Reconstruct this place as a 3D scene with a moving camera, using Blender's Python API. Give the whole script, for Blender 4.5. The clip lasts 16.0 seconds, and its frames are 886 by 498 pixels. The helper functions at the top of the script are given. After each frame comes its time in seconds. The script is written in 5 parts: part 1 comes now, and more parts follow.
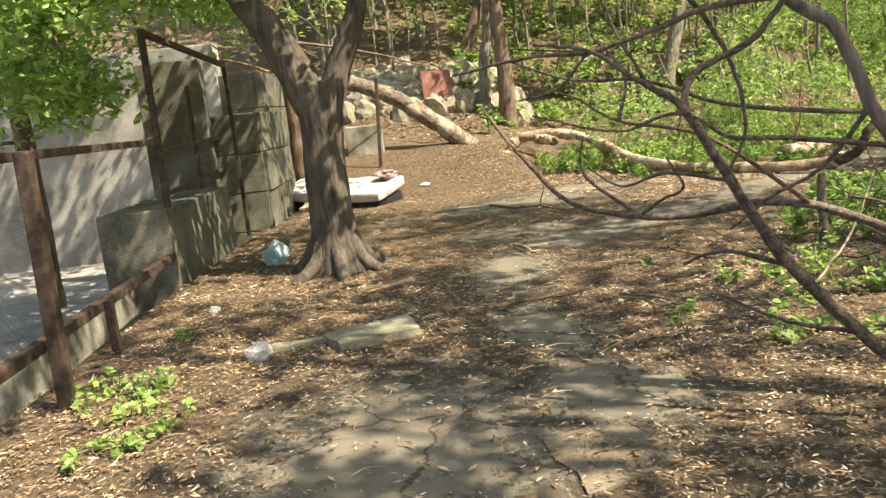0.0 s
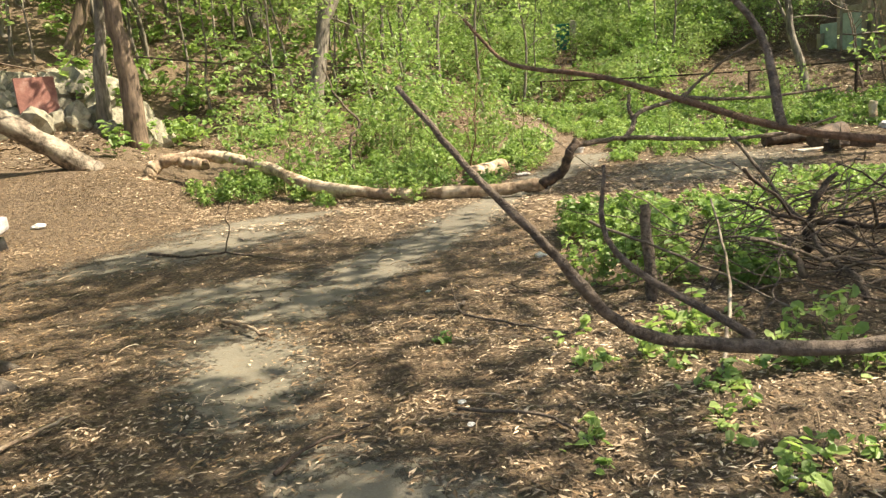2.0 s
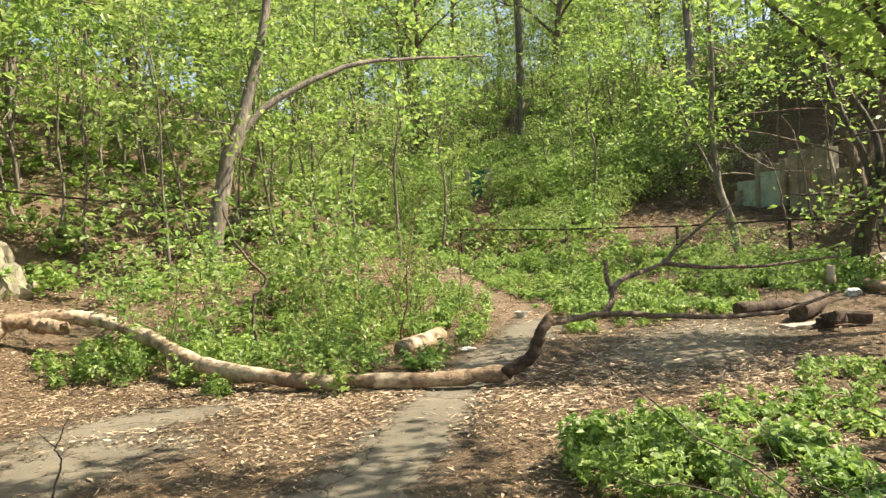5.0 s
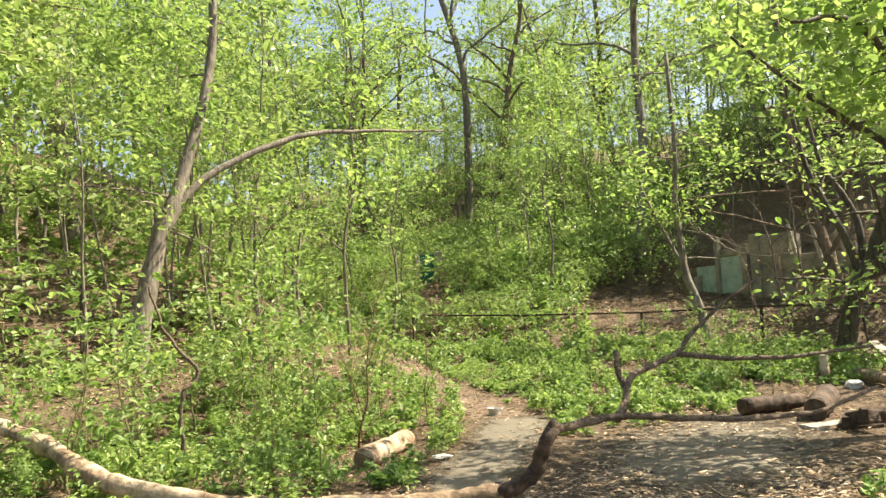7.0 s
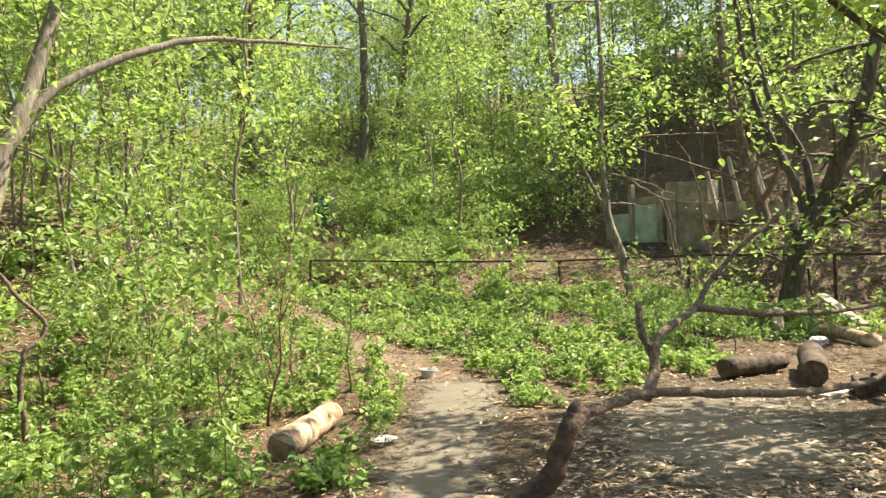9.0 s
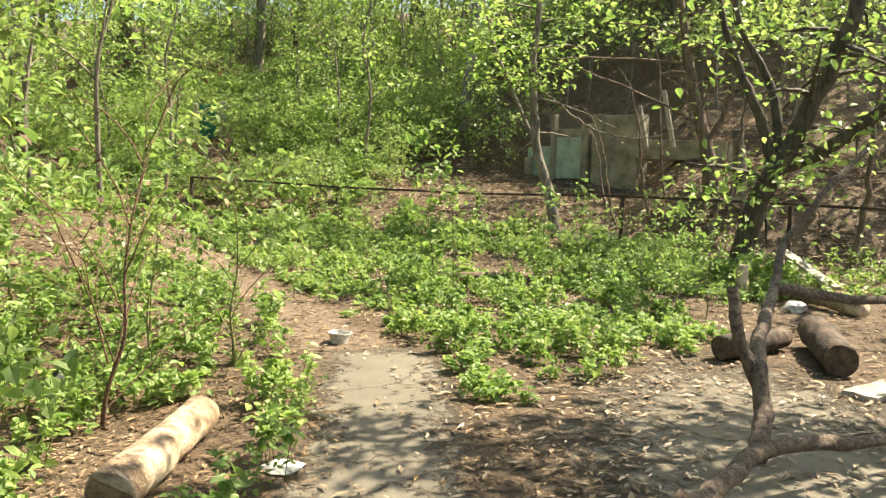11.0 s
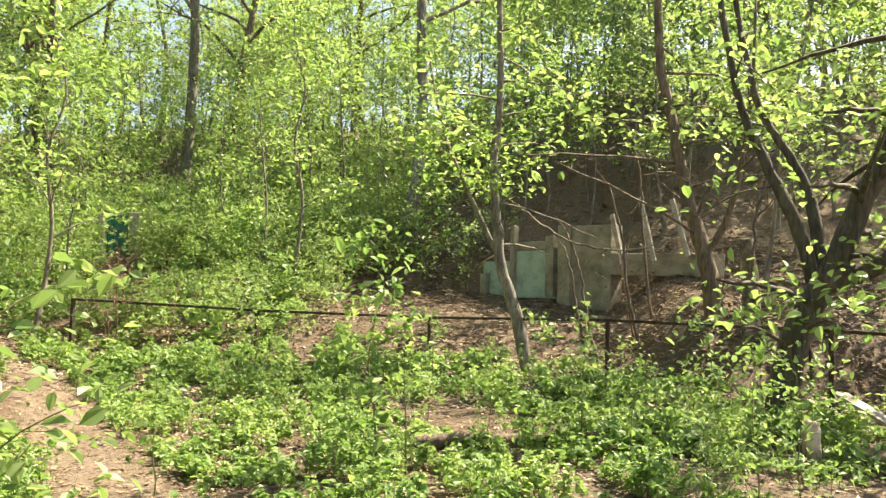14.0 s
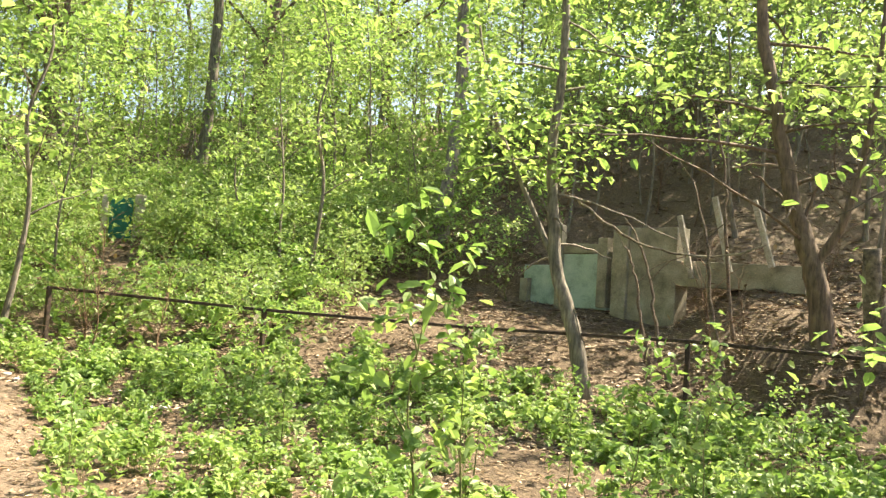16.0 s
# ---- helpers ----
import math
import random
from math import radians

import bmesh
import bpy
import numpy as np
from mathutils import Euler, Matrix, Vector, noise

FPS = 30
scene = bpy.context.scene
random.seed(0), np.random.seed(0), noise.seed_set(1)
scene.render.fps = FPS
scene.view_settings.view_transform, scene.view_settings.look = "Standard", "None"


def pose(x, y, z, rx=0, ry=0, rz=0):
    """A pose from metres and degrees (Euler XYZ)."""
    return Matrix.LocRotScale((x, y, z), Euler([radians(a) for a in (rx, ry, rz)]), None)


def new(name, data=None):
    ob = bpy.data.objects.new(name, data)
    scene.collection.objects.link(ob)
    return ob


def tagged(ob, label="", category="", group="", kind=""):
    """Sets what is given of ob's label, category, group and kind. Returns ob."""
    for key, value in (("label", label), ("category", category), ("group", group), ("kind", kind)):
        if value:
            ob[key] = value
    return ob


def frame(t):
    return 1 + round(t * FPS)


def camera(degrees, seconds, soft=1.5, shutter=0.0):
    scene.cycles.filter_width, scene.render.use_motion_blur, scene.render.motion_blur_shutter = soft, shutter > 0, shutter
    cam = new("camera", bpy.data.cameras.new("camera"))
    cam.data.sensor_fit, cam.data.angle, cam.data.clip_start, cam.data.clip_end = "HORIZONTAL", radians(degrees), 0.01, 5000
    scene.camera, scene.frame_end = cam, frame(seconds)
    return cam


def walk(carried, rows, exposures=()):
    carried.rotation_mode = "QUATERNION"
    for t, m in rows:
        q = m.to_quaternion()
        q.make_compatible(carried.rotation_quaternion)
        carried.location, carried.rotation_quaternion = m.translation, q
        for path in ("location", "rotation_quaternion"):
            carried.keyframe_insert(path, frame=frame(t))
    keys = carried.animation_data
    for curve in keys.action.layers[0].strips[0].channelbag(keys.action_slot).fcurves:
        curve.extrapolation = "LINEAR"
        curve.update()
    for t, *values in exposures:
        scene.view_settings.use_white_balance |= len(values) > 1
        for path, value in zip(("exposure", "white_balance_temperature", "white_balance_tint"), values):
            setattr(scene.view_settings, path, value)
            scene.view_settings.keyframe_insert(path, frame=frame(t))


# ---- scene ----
cam = camera(57.7, 16.0, soft=1.4)
METRES, EYE, TILT, LEAN, TURN = 17.6, 1.5, 0.0, 0.0, 0.0
ROWS = [
    (0.0, 0.0, 0.0, 0.0, -1.1, -10.12, 6.16),
    (0.5, -0.0098, 0.0374, 0.0004, -6.51, -12.55, 8.39),
    (1.0, -0.017, 0.0753, 0.0004, -13.31, -12.86, 9.98),
    (1.5, -0.0236, 0.1129, 0.0001, -17.18, -13.47, 5.98),
    (2.0, -0.0205, 0.1477, -0.0017, -28.4, -11.33, 5.03),
    (2.5, -0.0114, 0.1847, 0.0026, -34.51, -10.04, 5.58),
    (3.0, -0.0073, 0.2165, 0.0061, -38.16, -7.78, 3.98),
    (3.5, 0.0043, 0.2369, 0.0075, -37.33, -8.02, 3.59),
    (4.0, 0.0135, 0.2499, 0.0111, -35.24, -3.96, 3.44),
    (6.5, 0.0549, 0.341, 0.0098, -37.58, 0.56, 1.46),
    (7.0, 0.0662, 0.365, 0.0089, -39.6, 3.98, 2.98),
    (7.5, 0.0851, 0.3943, 0.0082, -41.06, 3.5, 6.64),
    (8.0, 0.0961, 0.4258, 0.0054, -43.11, 1.64, 2.9),
    (10.5, 0.1894, 0.5594, 0.0035, -53.8, -3.25, 3.11),
    (11.0, 0.2153, 0.5854, 0.0048, -55.52, -5.3, -1.39),
    (11.5, 0.2406, 0.6005, 0.0042, -61.51, -0.99, -1.74),
    (12.0, 0.272, 0.6202, 0.0055, -61.97, -2.49, 0.85),
    (12.5, 0.2977, 0.6491, 0.0076, -53.1, -0.35, 0.02),
    (13.0, 0.3168, 0.6649, 0.0079, -56.04, -0.83, 1.51),
    (13.5, 0.3465, 0.6805, 0.0009, -59.89, 0.92, 3.57),
    (14.0, 0.3691, 0.6944, 0.0076, -59.66, 3.13, -1.12),
    (14.5, 0.3884, 0.7179, 0.0088, -58.24, 4.18, -5.42),
    (15.0, 0.4215, 0.736, 0.0052, -59.25, 4.16, -2.2),
    (15.5, 0.4521, 0.7577, 0.0062, -58.52, 4.21, -3.66),
    (16.0, 0.4786, 0.783, 0.0088, -58.33, 3.27, -3.61),
]
walk(cam, [(t, pose(0, 0, EYE, TILT, LEAN, TURN) @ pose(METRES * x, METRES * y, METRES * z, 90 + pitch, roll, yaw)) for t, x, y, z, yaw, pitch, roll in ROWS],
     exposures=[(0.0, 1.35, 7300, 9), (3.2, 1.35, 7300, 9), (4.0, 1.2, 7300, 9), (8.0, 1.45, 7300, 9), (13.0, 1.6, 7300, 9), (16.0, 1.9, 7400, 9)])

# ---- world and sun ----
SUN_ELEV, SUN_AZ = 52.0, 116.0      # azimuth clockwise from +y
world = bpy.data.worlds.new("sky")
scene.world = world
world.use_nodes = True
wn = world.node_tree
sky = wn.nodes.new("ShaderNodeTexSky")
sky.sky_type = "NISHITA"
sky.sun_disc = False
sky.sun_elevation = radians(SUN_ELEV)
sky.sun_rotation = radians(SUN_AZ)
sky.dust_density = 2.5
wn.links.new(sky.outputs[0], wn.nodes["Background"].inputs[0])
wn.nodes["Background"].inputs[1].default_value = 0.1
sun_data = bpy.data.lights.new("sun", "SUN")
sun_data.energy, sun_data.angle, sun_data.color = 5.0, radians(0.5), (1.0, 0.92, 0.78)
sun = new("sun", sun_data)
toward = Vector((math.sin(radians(SUN_AZ)) * math.cos(radians(SUN_ELEV)),
                 math.cos(radians(SUN_AZ)) * math.cos(radians(SUN_ELEV)), math.sin(radians(SUN_ELEV))))
sun.rotation_euler = toward.to_track_quat("Z", "Y").to_euler()
sun.location = toward * 60

# ---- materials ----
def material(name):
    m = bpy.data.materials.new(name)
    m.use_nodes = True
    nt = m.node_tree
    return m, nt, nt.nodes["Principled BSDF"]


def node(nt, kind, **inputs):
    n = nt.nodes.new(kind)
    for k, v in inputs.items():
        n.inputs[k.replace("_", " ")].default_value = v
    return n


def noise_tex(nt, scale, detail=4.0, rough=0.6, coord=None):
    n = node(nt, "ShaderNodeTexNoise", Scale=scale, Detail=detail, Roughness=rough)
    if coord is not None:
        nt.links.new(coord, n.inputs["Vector"])
    return n


def ramp(nt, source, stops):
    r = nt.nodes.new("ShaderNodeValToRGB")
    els = r.color_ramp.elements
    while len(els) < len(stops):
        els.new(0.5)
    for e, (p, c) in zip(els, stops):
        e.position, e.color = p, (*c, 1)
    nt.links.new(source, r.inputs[0])
    return r


def mix(nt, fac, a, b, blend="MIX"):
    n = nt.nodes.new("ShaderNodeMix")
    n.data_type, n.blend_type = "RGBA", blend
    if isinstance(fac, float):
        n.inputs[0].default_value = fac
    else:
        nt.links.new(fac, n.inputs[0])
    for i, v in ((6, a), (7, b)):
        if isinstance(v, tuple):
            n.inputs[i].default_value = (*v, 1)
        else:
            nt.links.new(v, n.inputs[i])
    return n.outputs[2]


def maths(nt, op, a, b=None):
    n = nt.nodes.new("ShaderNodeMath")
    n.operation = op
    for i, v in enumerate((a, b)):
        if v is None:
            continue
        if isinstance(v, (int, float)):
            n.inputs[i].default_value = v
        else:
            nt.links.new(v, n.inputs[i])
    return n.outputs[0]


def bump(nt, bsdf, height, strength=0.5, distance=0.02):
    b = node(nt, "ShaderNodeBump", Strength=strength, Distance=distance)
    nt.links.new(height, b.inputs["Height"])
    nt.links.new(b.outputs[0], bsdf.inputs["Normal"])


def rough_stuff(name, dark, mid, light, scale=6.0, fine=60.0, roughness=0.9, relief=0.6, distance=0.02, island=False, metal=0.0):
    """Two-scale mottled surface."""
    m, nt, bs = material(name)
    co = nt.nodes.new("ShaderNodeTexCoord").outputs["Object"]
    big, small = noise_tex(nt, scale, 5, 0.65, co), noise_tex(nt, fine, 3, 0.7, co)
    a = ramp(nt, big.outputs[0], ((0.32, dark), (0.52, mid), (0.72, light)))
    b = ramp(nt, small.outputs[0], ((0.3, (0.55, 0.55, 0.55)), (0.7, (1.25, 1.25, 1.25))))
    col = mix(nt, 0.8, a.outputs[0], b.outputs[0], "MULTIPLY")
    if island:
        g = nt.nodes.new("ShaderNodeNewGeometry")
        v = ramp(nt, g.outputs["Random Per Island"], ((0.0, (0.35, 0.3, 0.26)), (0.7, (1.0, 0.96, 0.92)), (0.9, (1.5, 1.5, 1.5)), (1.0, (2.1, 2.1, 2.05))))
        col = mix(nt, 1.0, col, v.outputs[0], "MULTIPLY")
    nt.links.new(col, bs.inputs["Base Color"])
    bs.inputs["Roughness"].default_value = roughness
    bs.inputs["Metallic"].default_value = metal
    h = maths(nt, "ADD", big.outputs[0], maths(nt, "MULTIPLY", small.outputs[0], 0.5))
    bump(nt, bs, h, relief, distance)
    return m


def bark(name, dark, light, furrow=18.0, relief=0.9, pale=None, grain=(1, 1, 0.16)):
    m, nt, bs = material(name)
    tc = nt.nodes.new("ShaderNodeTexCoord").outputs["Object"]
    mp = nt.nodes.new("ShaderNodeMapping")
    mp.inputs["Scale"].default_value = grain
    nt.links.new(tc, mp.inputs[0])
    lines = noise_tex(nt, furrow, 6, 0.65, mp.outputs[0])
    blot = noise_tex(nt, 3.0, 4, 0.6, tc)
    a = ramp(nt, lines.outputs[0], ((0.35, dark), (0.65, light)))
    b = ramp(nt, blot.outputs[0], ((0.35, (0.65, 0.65, 0.65)), (0.65, (1.2, 1.2, 1.2))))
    col = mix(nt, 0.9, a.outputs[0], b.outputs[0], "MULTIPLY")
    if pale:
        c = ramp(nt, noise_tex(nt, 2.4, 6, 0.65, mp.outputs[0]).outputs[0], ((0.5, (0, 0, 0)), (0.62, (1, 1, 1))))
        col = mix(nt, c.outputs[0], col, pale)
    nt.links.new(col, bs.inputs["Base Color"])
    bs.inputs["Roughness"].default_value = 0.85
    bump(nt, bs, lines.outputs[0], relief, 0.03)
    return m


def leafy(name, shade, lit, thin=0.45, gloss=0.45, island=True):
    """Thin leaves: a glossy front mixed with light that shines through."""
    m, nt, bs = material(name)
    g = nt.nodes.new("ShaderNodeNewGeometry")
    co = nt.nodes.new("ShaderNodeTexCoord").outputs["Object"]
    c = ramp(nt, g.outputs["Random Per Island"], ((0.0, shade), (1.0, lit)))
    n = ramp(nt, noise_tex(nt, 0.9, 3, 0.6, co).outputs[0], ((0.35, (0.72, 0.8, 0.7)), (0.65, (1.2, 1.12, 1.1))))
    col = mix(nt, 1.0, c.outputs[0], n.outputs[0], "MULTIPLY")
    nt.links.new(col, bs.inputs["Base Color"])
    bs.inputs["Roughness"].default_value = gloss
    tr = nt.nodes.new("ShaderNodeBsdfTranslucent")
    warm = mix(nt, 1.0, col, (1.3, 1.33, 1.02), "MULTIPLY")
    nt.links.new(warm, tr.inputs[0])
    ms = nt.nodes.new("ShaderNodeMixShader")
    ms.inputs[0].default_value = thin
    nt.links.new(bs.outputs[0], ms.inputs[1])
    nt.links.new(tr.outputs[0], ms.inputs[2])
    nt.links.new(ms.outputs[0], nt.nodes["Material Output"].inputs[0])
    return m


M_BARK = bark("dark_bark", (0.034, 0.027, 0.02), (0.135, 0.11, 0.083))
M_BARK_GREY = bark("grey_bark", (0.1, 0.085, 0.068), (0.3, 0.26, 0.205), 22)
M_BARK_BROWN = bark("brown_bark", (0.075, 0.052, 0.036), (0.24, 0.17, 0.115), 20)
M_LOG = bark("peeling_log", (0.16, 0.105, 0.065), (0.42, 0.305, 0.2), 14, 1.0, (0.6, 0.49, 0.35), (1, 1, 1))
M_CUT = rough_stuff("sawn_wood", (0.13, 0.085, 0.05), (0.3, 0.2, 0.12), (0.42, 0.3, 0.18), 12, 90)
M_DARKCUT = rough_stuff("dark_sawn_wood", (0.05, 0.034, 0.022), (0.11, 0.076, 0.05), (0.19, 0.135, 0.09), 14, 90)
M_DARKLOG = bark("rotten_bark", (0.03, 0.02, 0.014), (0.12, 0.08, 0.055), 12, 0.9, None, (1, 1, 1))
M_DEAD = bark("dead_branch", (0.07, 0.05, 0.036), (0.25, 0.19, 0.142), 40, 0.9, None, (1, 1, 1))
M_DEADRED = bark("reddish_branch", (0.10, 0.055, 0.03), (0.26, 0.15, 0.09), 40, 0.9, None, (1, 1, 1))
M_CONC = rough_stuff("weathered_concrete", (0.10, 0.095, 0.075), (0.25, 0.24, 0.2), (0.38, 0.36, 0.31), 2.5, 45, 0.9, 0.5)
M_RUIN = rough_stuff("warm_old_concrete", (0.15, 0.135, 0.095), (0.29, 0.265, 0.195), (0.42, 0.385, 0.3), 2.2, 40, 0.95, 0.6)
M_MOSSY = rough_stuff("mossy_concrete", (0.045, 0.045, 0.03), (0.115, 0.11, 0.082), (0.21, 0.198, 0.16), 2.0, 45, 0.95, 0.6)
M_PLASTER = rough_stuff("pale_plaster", (0.17, 0.16, 0.14), (0.33, 0.315, 0.28), (0.46, 0.44, 0.405), 1.6, 40, 0.9, 0.4)
M_RUST = rough_stuff("rusty_iron", (0.028, 0.02, 0.015), (0.07, 0.046, 0.034), (0.14, 0.095, 0.07), 14, 120, 0.75, 0.4, 0.004, metal=0.3)
M_LITTER = rough_stuff("dry_leaf", (0.09, 0.055, 0.03), (0.25, 0.165, 0.09), (0.45, 0.34, 0.22), 1.2, 70, 0.75, 0.2, island=True)
M_LITTER_PALE = rough_stuff("pale_dry_leaf", (0.25, 0.18, 0.115), (0.46, 0.36, 0.25), (0.64, 0.54, 0.41), 1.2, 70, 0.7, 0.2, island=True)
M_LOG_GREY = bark("grey_log", (0.06, 0.048, 0.035), (0.24, 0.19, 0.14), 12, 1.0, (0.36, 0.31, 0.24), (1, 1, 1))
M_LEAF = leafy("spring_leaf", (0.155, 0.245, 0.075), (0.35, 0.445, 0.185))
M_LEAF_YELLOW = leafy("maple_leaf", (0.17, 0.28, 0.08), (0.36, 0.48, 0.18), 0.5)
M_NETTLE = leafy("herb_leaf", (0.14, 0.245, 0.065), (0.34, 0.46, 0.16), 0.42, 0.5)
M_FLAG = rough_stuff("brown_flagstone", (0.10, 0.08, 0.055), (0.17, 0.14, 0.095), (0.25, 0.21, 0.15), 5, 70, 0.9, 0.5)
M_STEM = rough_stuff("green_stem", (0.09, 0.11, 0.03), (0.17, 0.17, 0.06), (0.22, 0.2, 0.09), 8, 60, 0.7, 0.2)

# ---- shape of the land ----
FN = (0.934, 0.357)               # out of the clearing across the long fence
def smooth(a, lo, hi):
    k = np.clip((a - lo) / (hi - lo), 0, 1)
    return k * k * (3 - 2 * k)


def height(x, y):
    """Height of the ground: a flat clearing, a bank beyond the fence, a wooded slope, a sunken yard."""
    x, y = np.asarray(x, float), np.asarray(y, float)
    s = (x - 15.8) * FN[0] + (y - 25.5) * FN[1]
    u = (x - 19.2) * -FN[1] + (y - 16.6) * FN[0]
    steep = np.interp(s, [-3, 0, 1.2, 2.2, 3.2, 7.9, 8.8, 20, 60, 200], [0, 0.08, 0.25, 0.5, 0.85, 1.66, 2.7, 9.6, 20.0, 23.0])
    near = np.interp(s + 0.9 * smooth(-u, 0, 2.2), [-1.6, 0, 1.3, 2.2, 6.3, 10.5, 20, 60, 200], [0, 0.25, 1.25, 1.6, 2.2, 4.0, 9.5, 20.0, 23.0])
    k = smooth(-u, 0.0, 1.8)
    steep = steep * (1 - k) + near * k
    gentle = np.interp(s, [-4, 0, 20, 60, 200], [0, 0.22, 5.2, 17.5, 20.0])
    w = smooth(u, 2.5, 9)
    h = steep * (1 - w) + gentle * w
    sl = y - 17 - np.maximum(0, x - 9) + 3 * smooth(3.2 - x, 0, 2.2)
    left = np.interp(sl, [0, 6, 9, 40, 200], [0, 0.95, 2.3, 13, 18])
    h = np.maximum(h, left)
    bumps = 0.035 * np.sin(x * 1.7 + 0.6 * y) * np.cos(y * 1.3 - 0.4 * x) + 0.02 * np.sin(3.9 * x + 1) * np.sin(4.3 * y)
    h = h + bumps * (0.35 + np.clip(h, 0, 3))
    yard = (1 - smooth(x, -2.75, -2.65)) * (1 - smooth(y, 15.5, 19))
    return h * (1 - yard) - 0.6 * yard


def ground_z(x, y):
    return float(height(x, y))


def blob(x, y, cx, cy, rx, ry, turn=0.0):
    c, s = math.cos(radians(turn)), math.sin(radians(turn))
    a, b = (x - cx) * c + (y - cy) * s, -(x - cx) * s + (y - cy) * c
    return 1.5 - np.sqrt((a / rx) ** 2 + (b / ry) ** 2)


def strip(x, y, pts, half):
    best = np.full(np.shape(x), 1e9)
    for (ax, ay), (bx, by) in zip(pts, pts[1:]):
        dx, dy = bx - ax, by - ay
        k = np.clip(((x - ax) * dx + (y - ay) * dy) / (dx * dx + dy * dy), 0, 1)
        best = np.minimum(best, np.hypot(x - ax - k * dx, y - ay - k * dy))
    return 1.5 - best / half


def paved(x, y):
    """About 1 inside the old asphalt, 0 outside, 0.5 on its worn edge."""
    v = strip(x, y, [(1.2, 8.2), (3.2, 9.7), (5.0, 11.3), (6.4, 12.4), (9.1, 14.5)], 0.44)
    v = np.maximum(v, strip(x, y, [(6.8, 12.7), (9.1, 14.5)], 0.45))
    for args in ((-0.3, 3.4, 0.85, 1.2, 0), (0.75, 3.9, 0.5, 0.7, 20), (0.6, 5.1, 0.38, 0.7, 15), (0.58, 7.0, 0.42, 1.0, -10),
                 (0.9, 9.0, 0.9, 0.45, 10), (1.2, 11.5, 1.6, 0.8, 15), (8.6, 11.2, 2.4, 1.1, 25), (2.4, 12.6, 1.4, 0.5, 0),
                 (0.2, 0.6, 1.1, 1.6, 0), (0.3, -3, 1.2, 2.4, 0)):
        v = np.maximum(v, blob(x, y, *args))
    return v


def trodden(x, y):
    return strip(x, y, [(9.1, 14.8), (10.6, 17.3), (11.7, 19.4), (12.9, 21.6), (14.2, 24.2)], 0.42)


def quick_mesh(name, verts, quads, mat, smoothed=False):
    """A mesh from arrays of corners and quads."""
    me = bpy.data.meshes.new(name)
    nv, nq = len(verts), len(quads)
    me.vertices.add(nv)
    me.vertices.foreach_set("co", np.ascontiguousarray(verts, dtype=np.float32).ravel())
    me.loops.add(nq * 4)
    me.loops.foreach_set("vertex_index", np.ascontiguousarray(quads, dtype=np.int32).ravel())
    me.polygons.add(nq)
    me.polygons.foreach_set("loop_start", np.arange(nq, dtype=np.int32) * 4)
    me.polygons.foreach_set("use_smooth", np.full(nq, smoothed))
    me.materials.append(mat)
    me.update(calc_edges=True)
    return me


def part(name, data, parent=None, label="", at=None):
    ob = new(name, data)
    if parent is not None:
        ob.parent = parent
    if at is not None:
        ob.location = at
    if label:
        ob["label"] = label
    return ob


def thing(name, at, label, category, group="", kind="", turn=0.0):
    ob = new(name)
    ob.empty_display_size = 0.1
    ob.location = at
    ob.rotation_euler = (0, 0, radians(turn))
    return tagged(ob, label, category, group, kind)


def tube_arrays(pts, radii, sides=8, rough=0.0, seed=0, cap=True):
    """Corners and quads of a round, tapering, slightly knobbly tube along the points."""
    rng = np.random.default_rng(seed)
    p = np.asarray(pts, float)
    r = np.asarray(radii, float)
    tang = np.gradient(p, axis=0)
    tang /= np.linalg.norm(tang, axis=1)[:, None] + 1e-9
    ref = np.array([0.0, 0.0, 1.0]) if abs(tang[:, 2]).mean() < 0.8 else np.array([1.0, 0.0, 0.0])
    a = np.cross(tang, ref)
    a /= np.linalg.norm(a, axis=1)[:, None] + 1e-9
    b = np.cross(tang, a)
    ang = np.linspace(0, 2 * np.pi, sides, endpoint=False)
    k = 1 + rough * rng.normal(size=(len(p), sides))
    v = p[:, None, :] + (r[:, None] * k)[:, :, None] * (np.cos(ang)[None, :, None] * a[:, None, :] + np.sin(ang)[None, :, None] * b[:, None, :])
    v = v.reshape(-1, 3)
    i, j = np.meshgrid(np.arange(len(p) - 1), np.arange(sides), indexing="ij")
    j2 = (j + 1) % sides
    q = np.stack([i * sides + j, i * sides + j2, (i + 1) * sides + j2, (i + 1) * sides + j], -1).reshape(-1, 4)
    if cap:
        n0 = len(v)
        v = np.vstack([v, p[:1], p[-1:]])
        e = (len(p) - 1) * sides
        caps = []
        for m in range(0, sides, 2):
            caps.append((n0, (m + 2) % sides, (m + 1) % sides, m))
            caps.append((n0 + 1, e + m, e + (m + 1) % sides, e + (m + 2) % sides))
        q = np.vstack([q, caps])
    return v, q


def bend(pts, n=6, wobble=0.0, seed=0):
    """A smooth line through the points (Catmull-Rom), n steps a span."""
    rng = np.random.default_rng(seed)
    p = np.asarray(pts, float)
    e = np.vstack([2 * p[0] - p[1], p, 2 * p[-1] - p[-2]])
    out = []
    for i in range(1, len(e) - 2):
        for k in np.arange(n) / n:
            out.append(0.5 * (2 * e[i] + (e[i + 1] - e[i - 1]) * k + (2 * e[i - 1] - 5 * e[i] + 4 * e[i + 1] - e[i + 2]) * k * k
                              + (3 * e[i] - e[i - 1] - 3 * e[i + 1] + e[i + 2]) * k ** 3))
    out.append(e[-2])
    out = np.array(out)
    out[1:-1] += wobble * rng.normal(size=out[1:-1].shape)
    return out


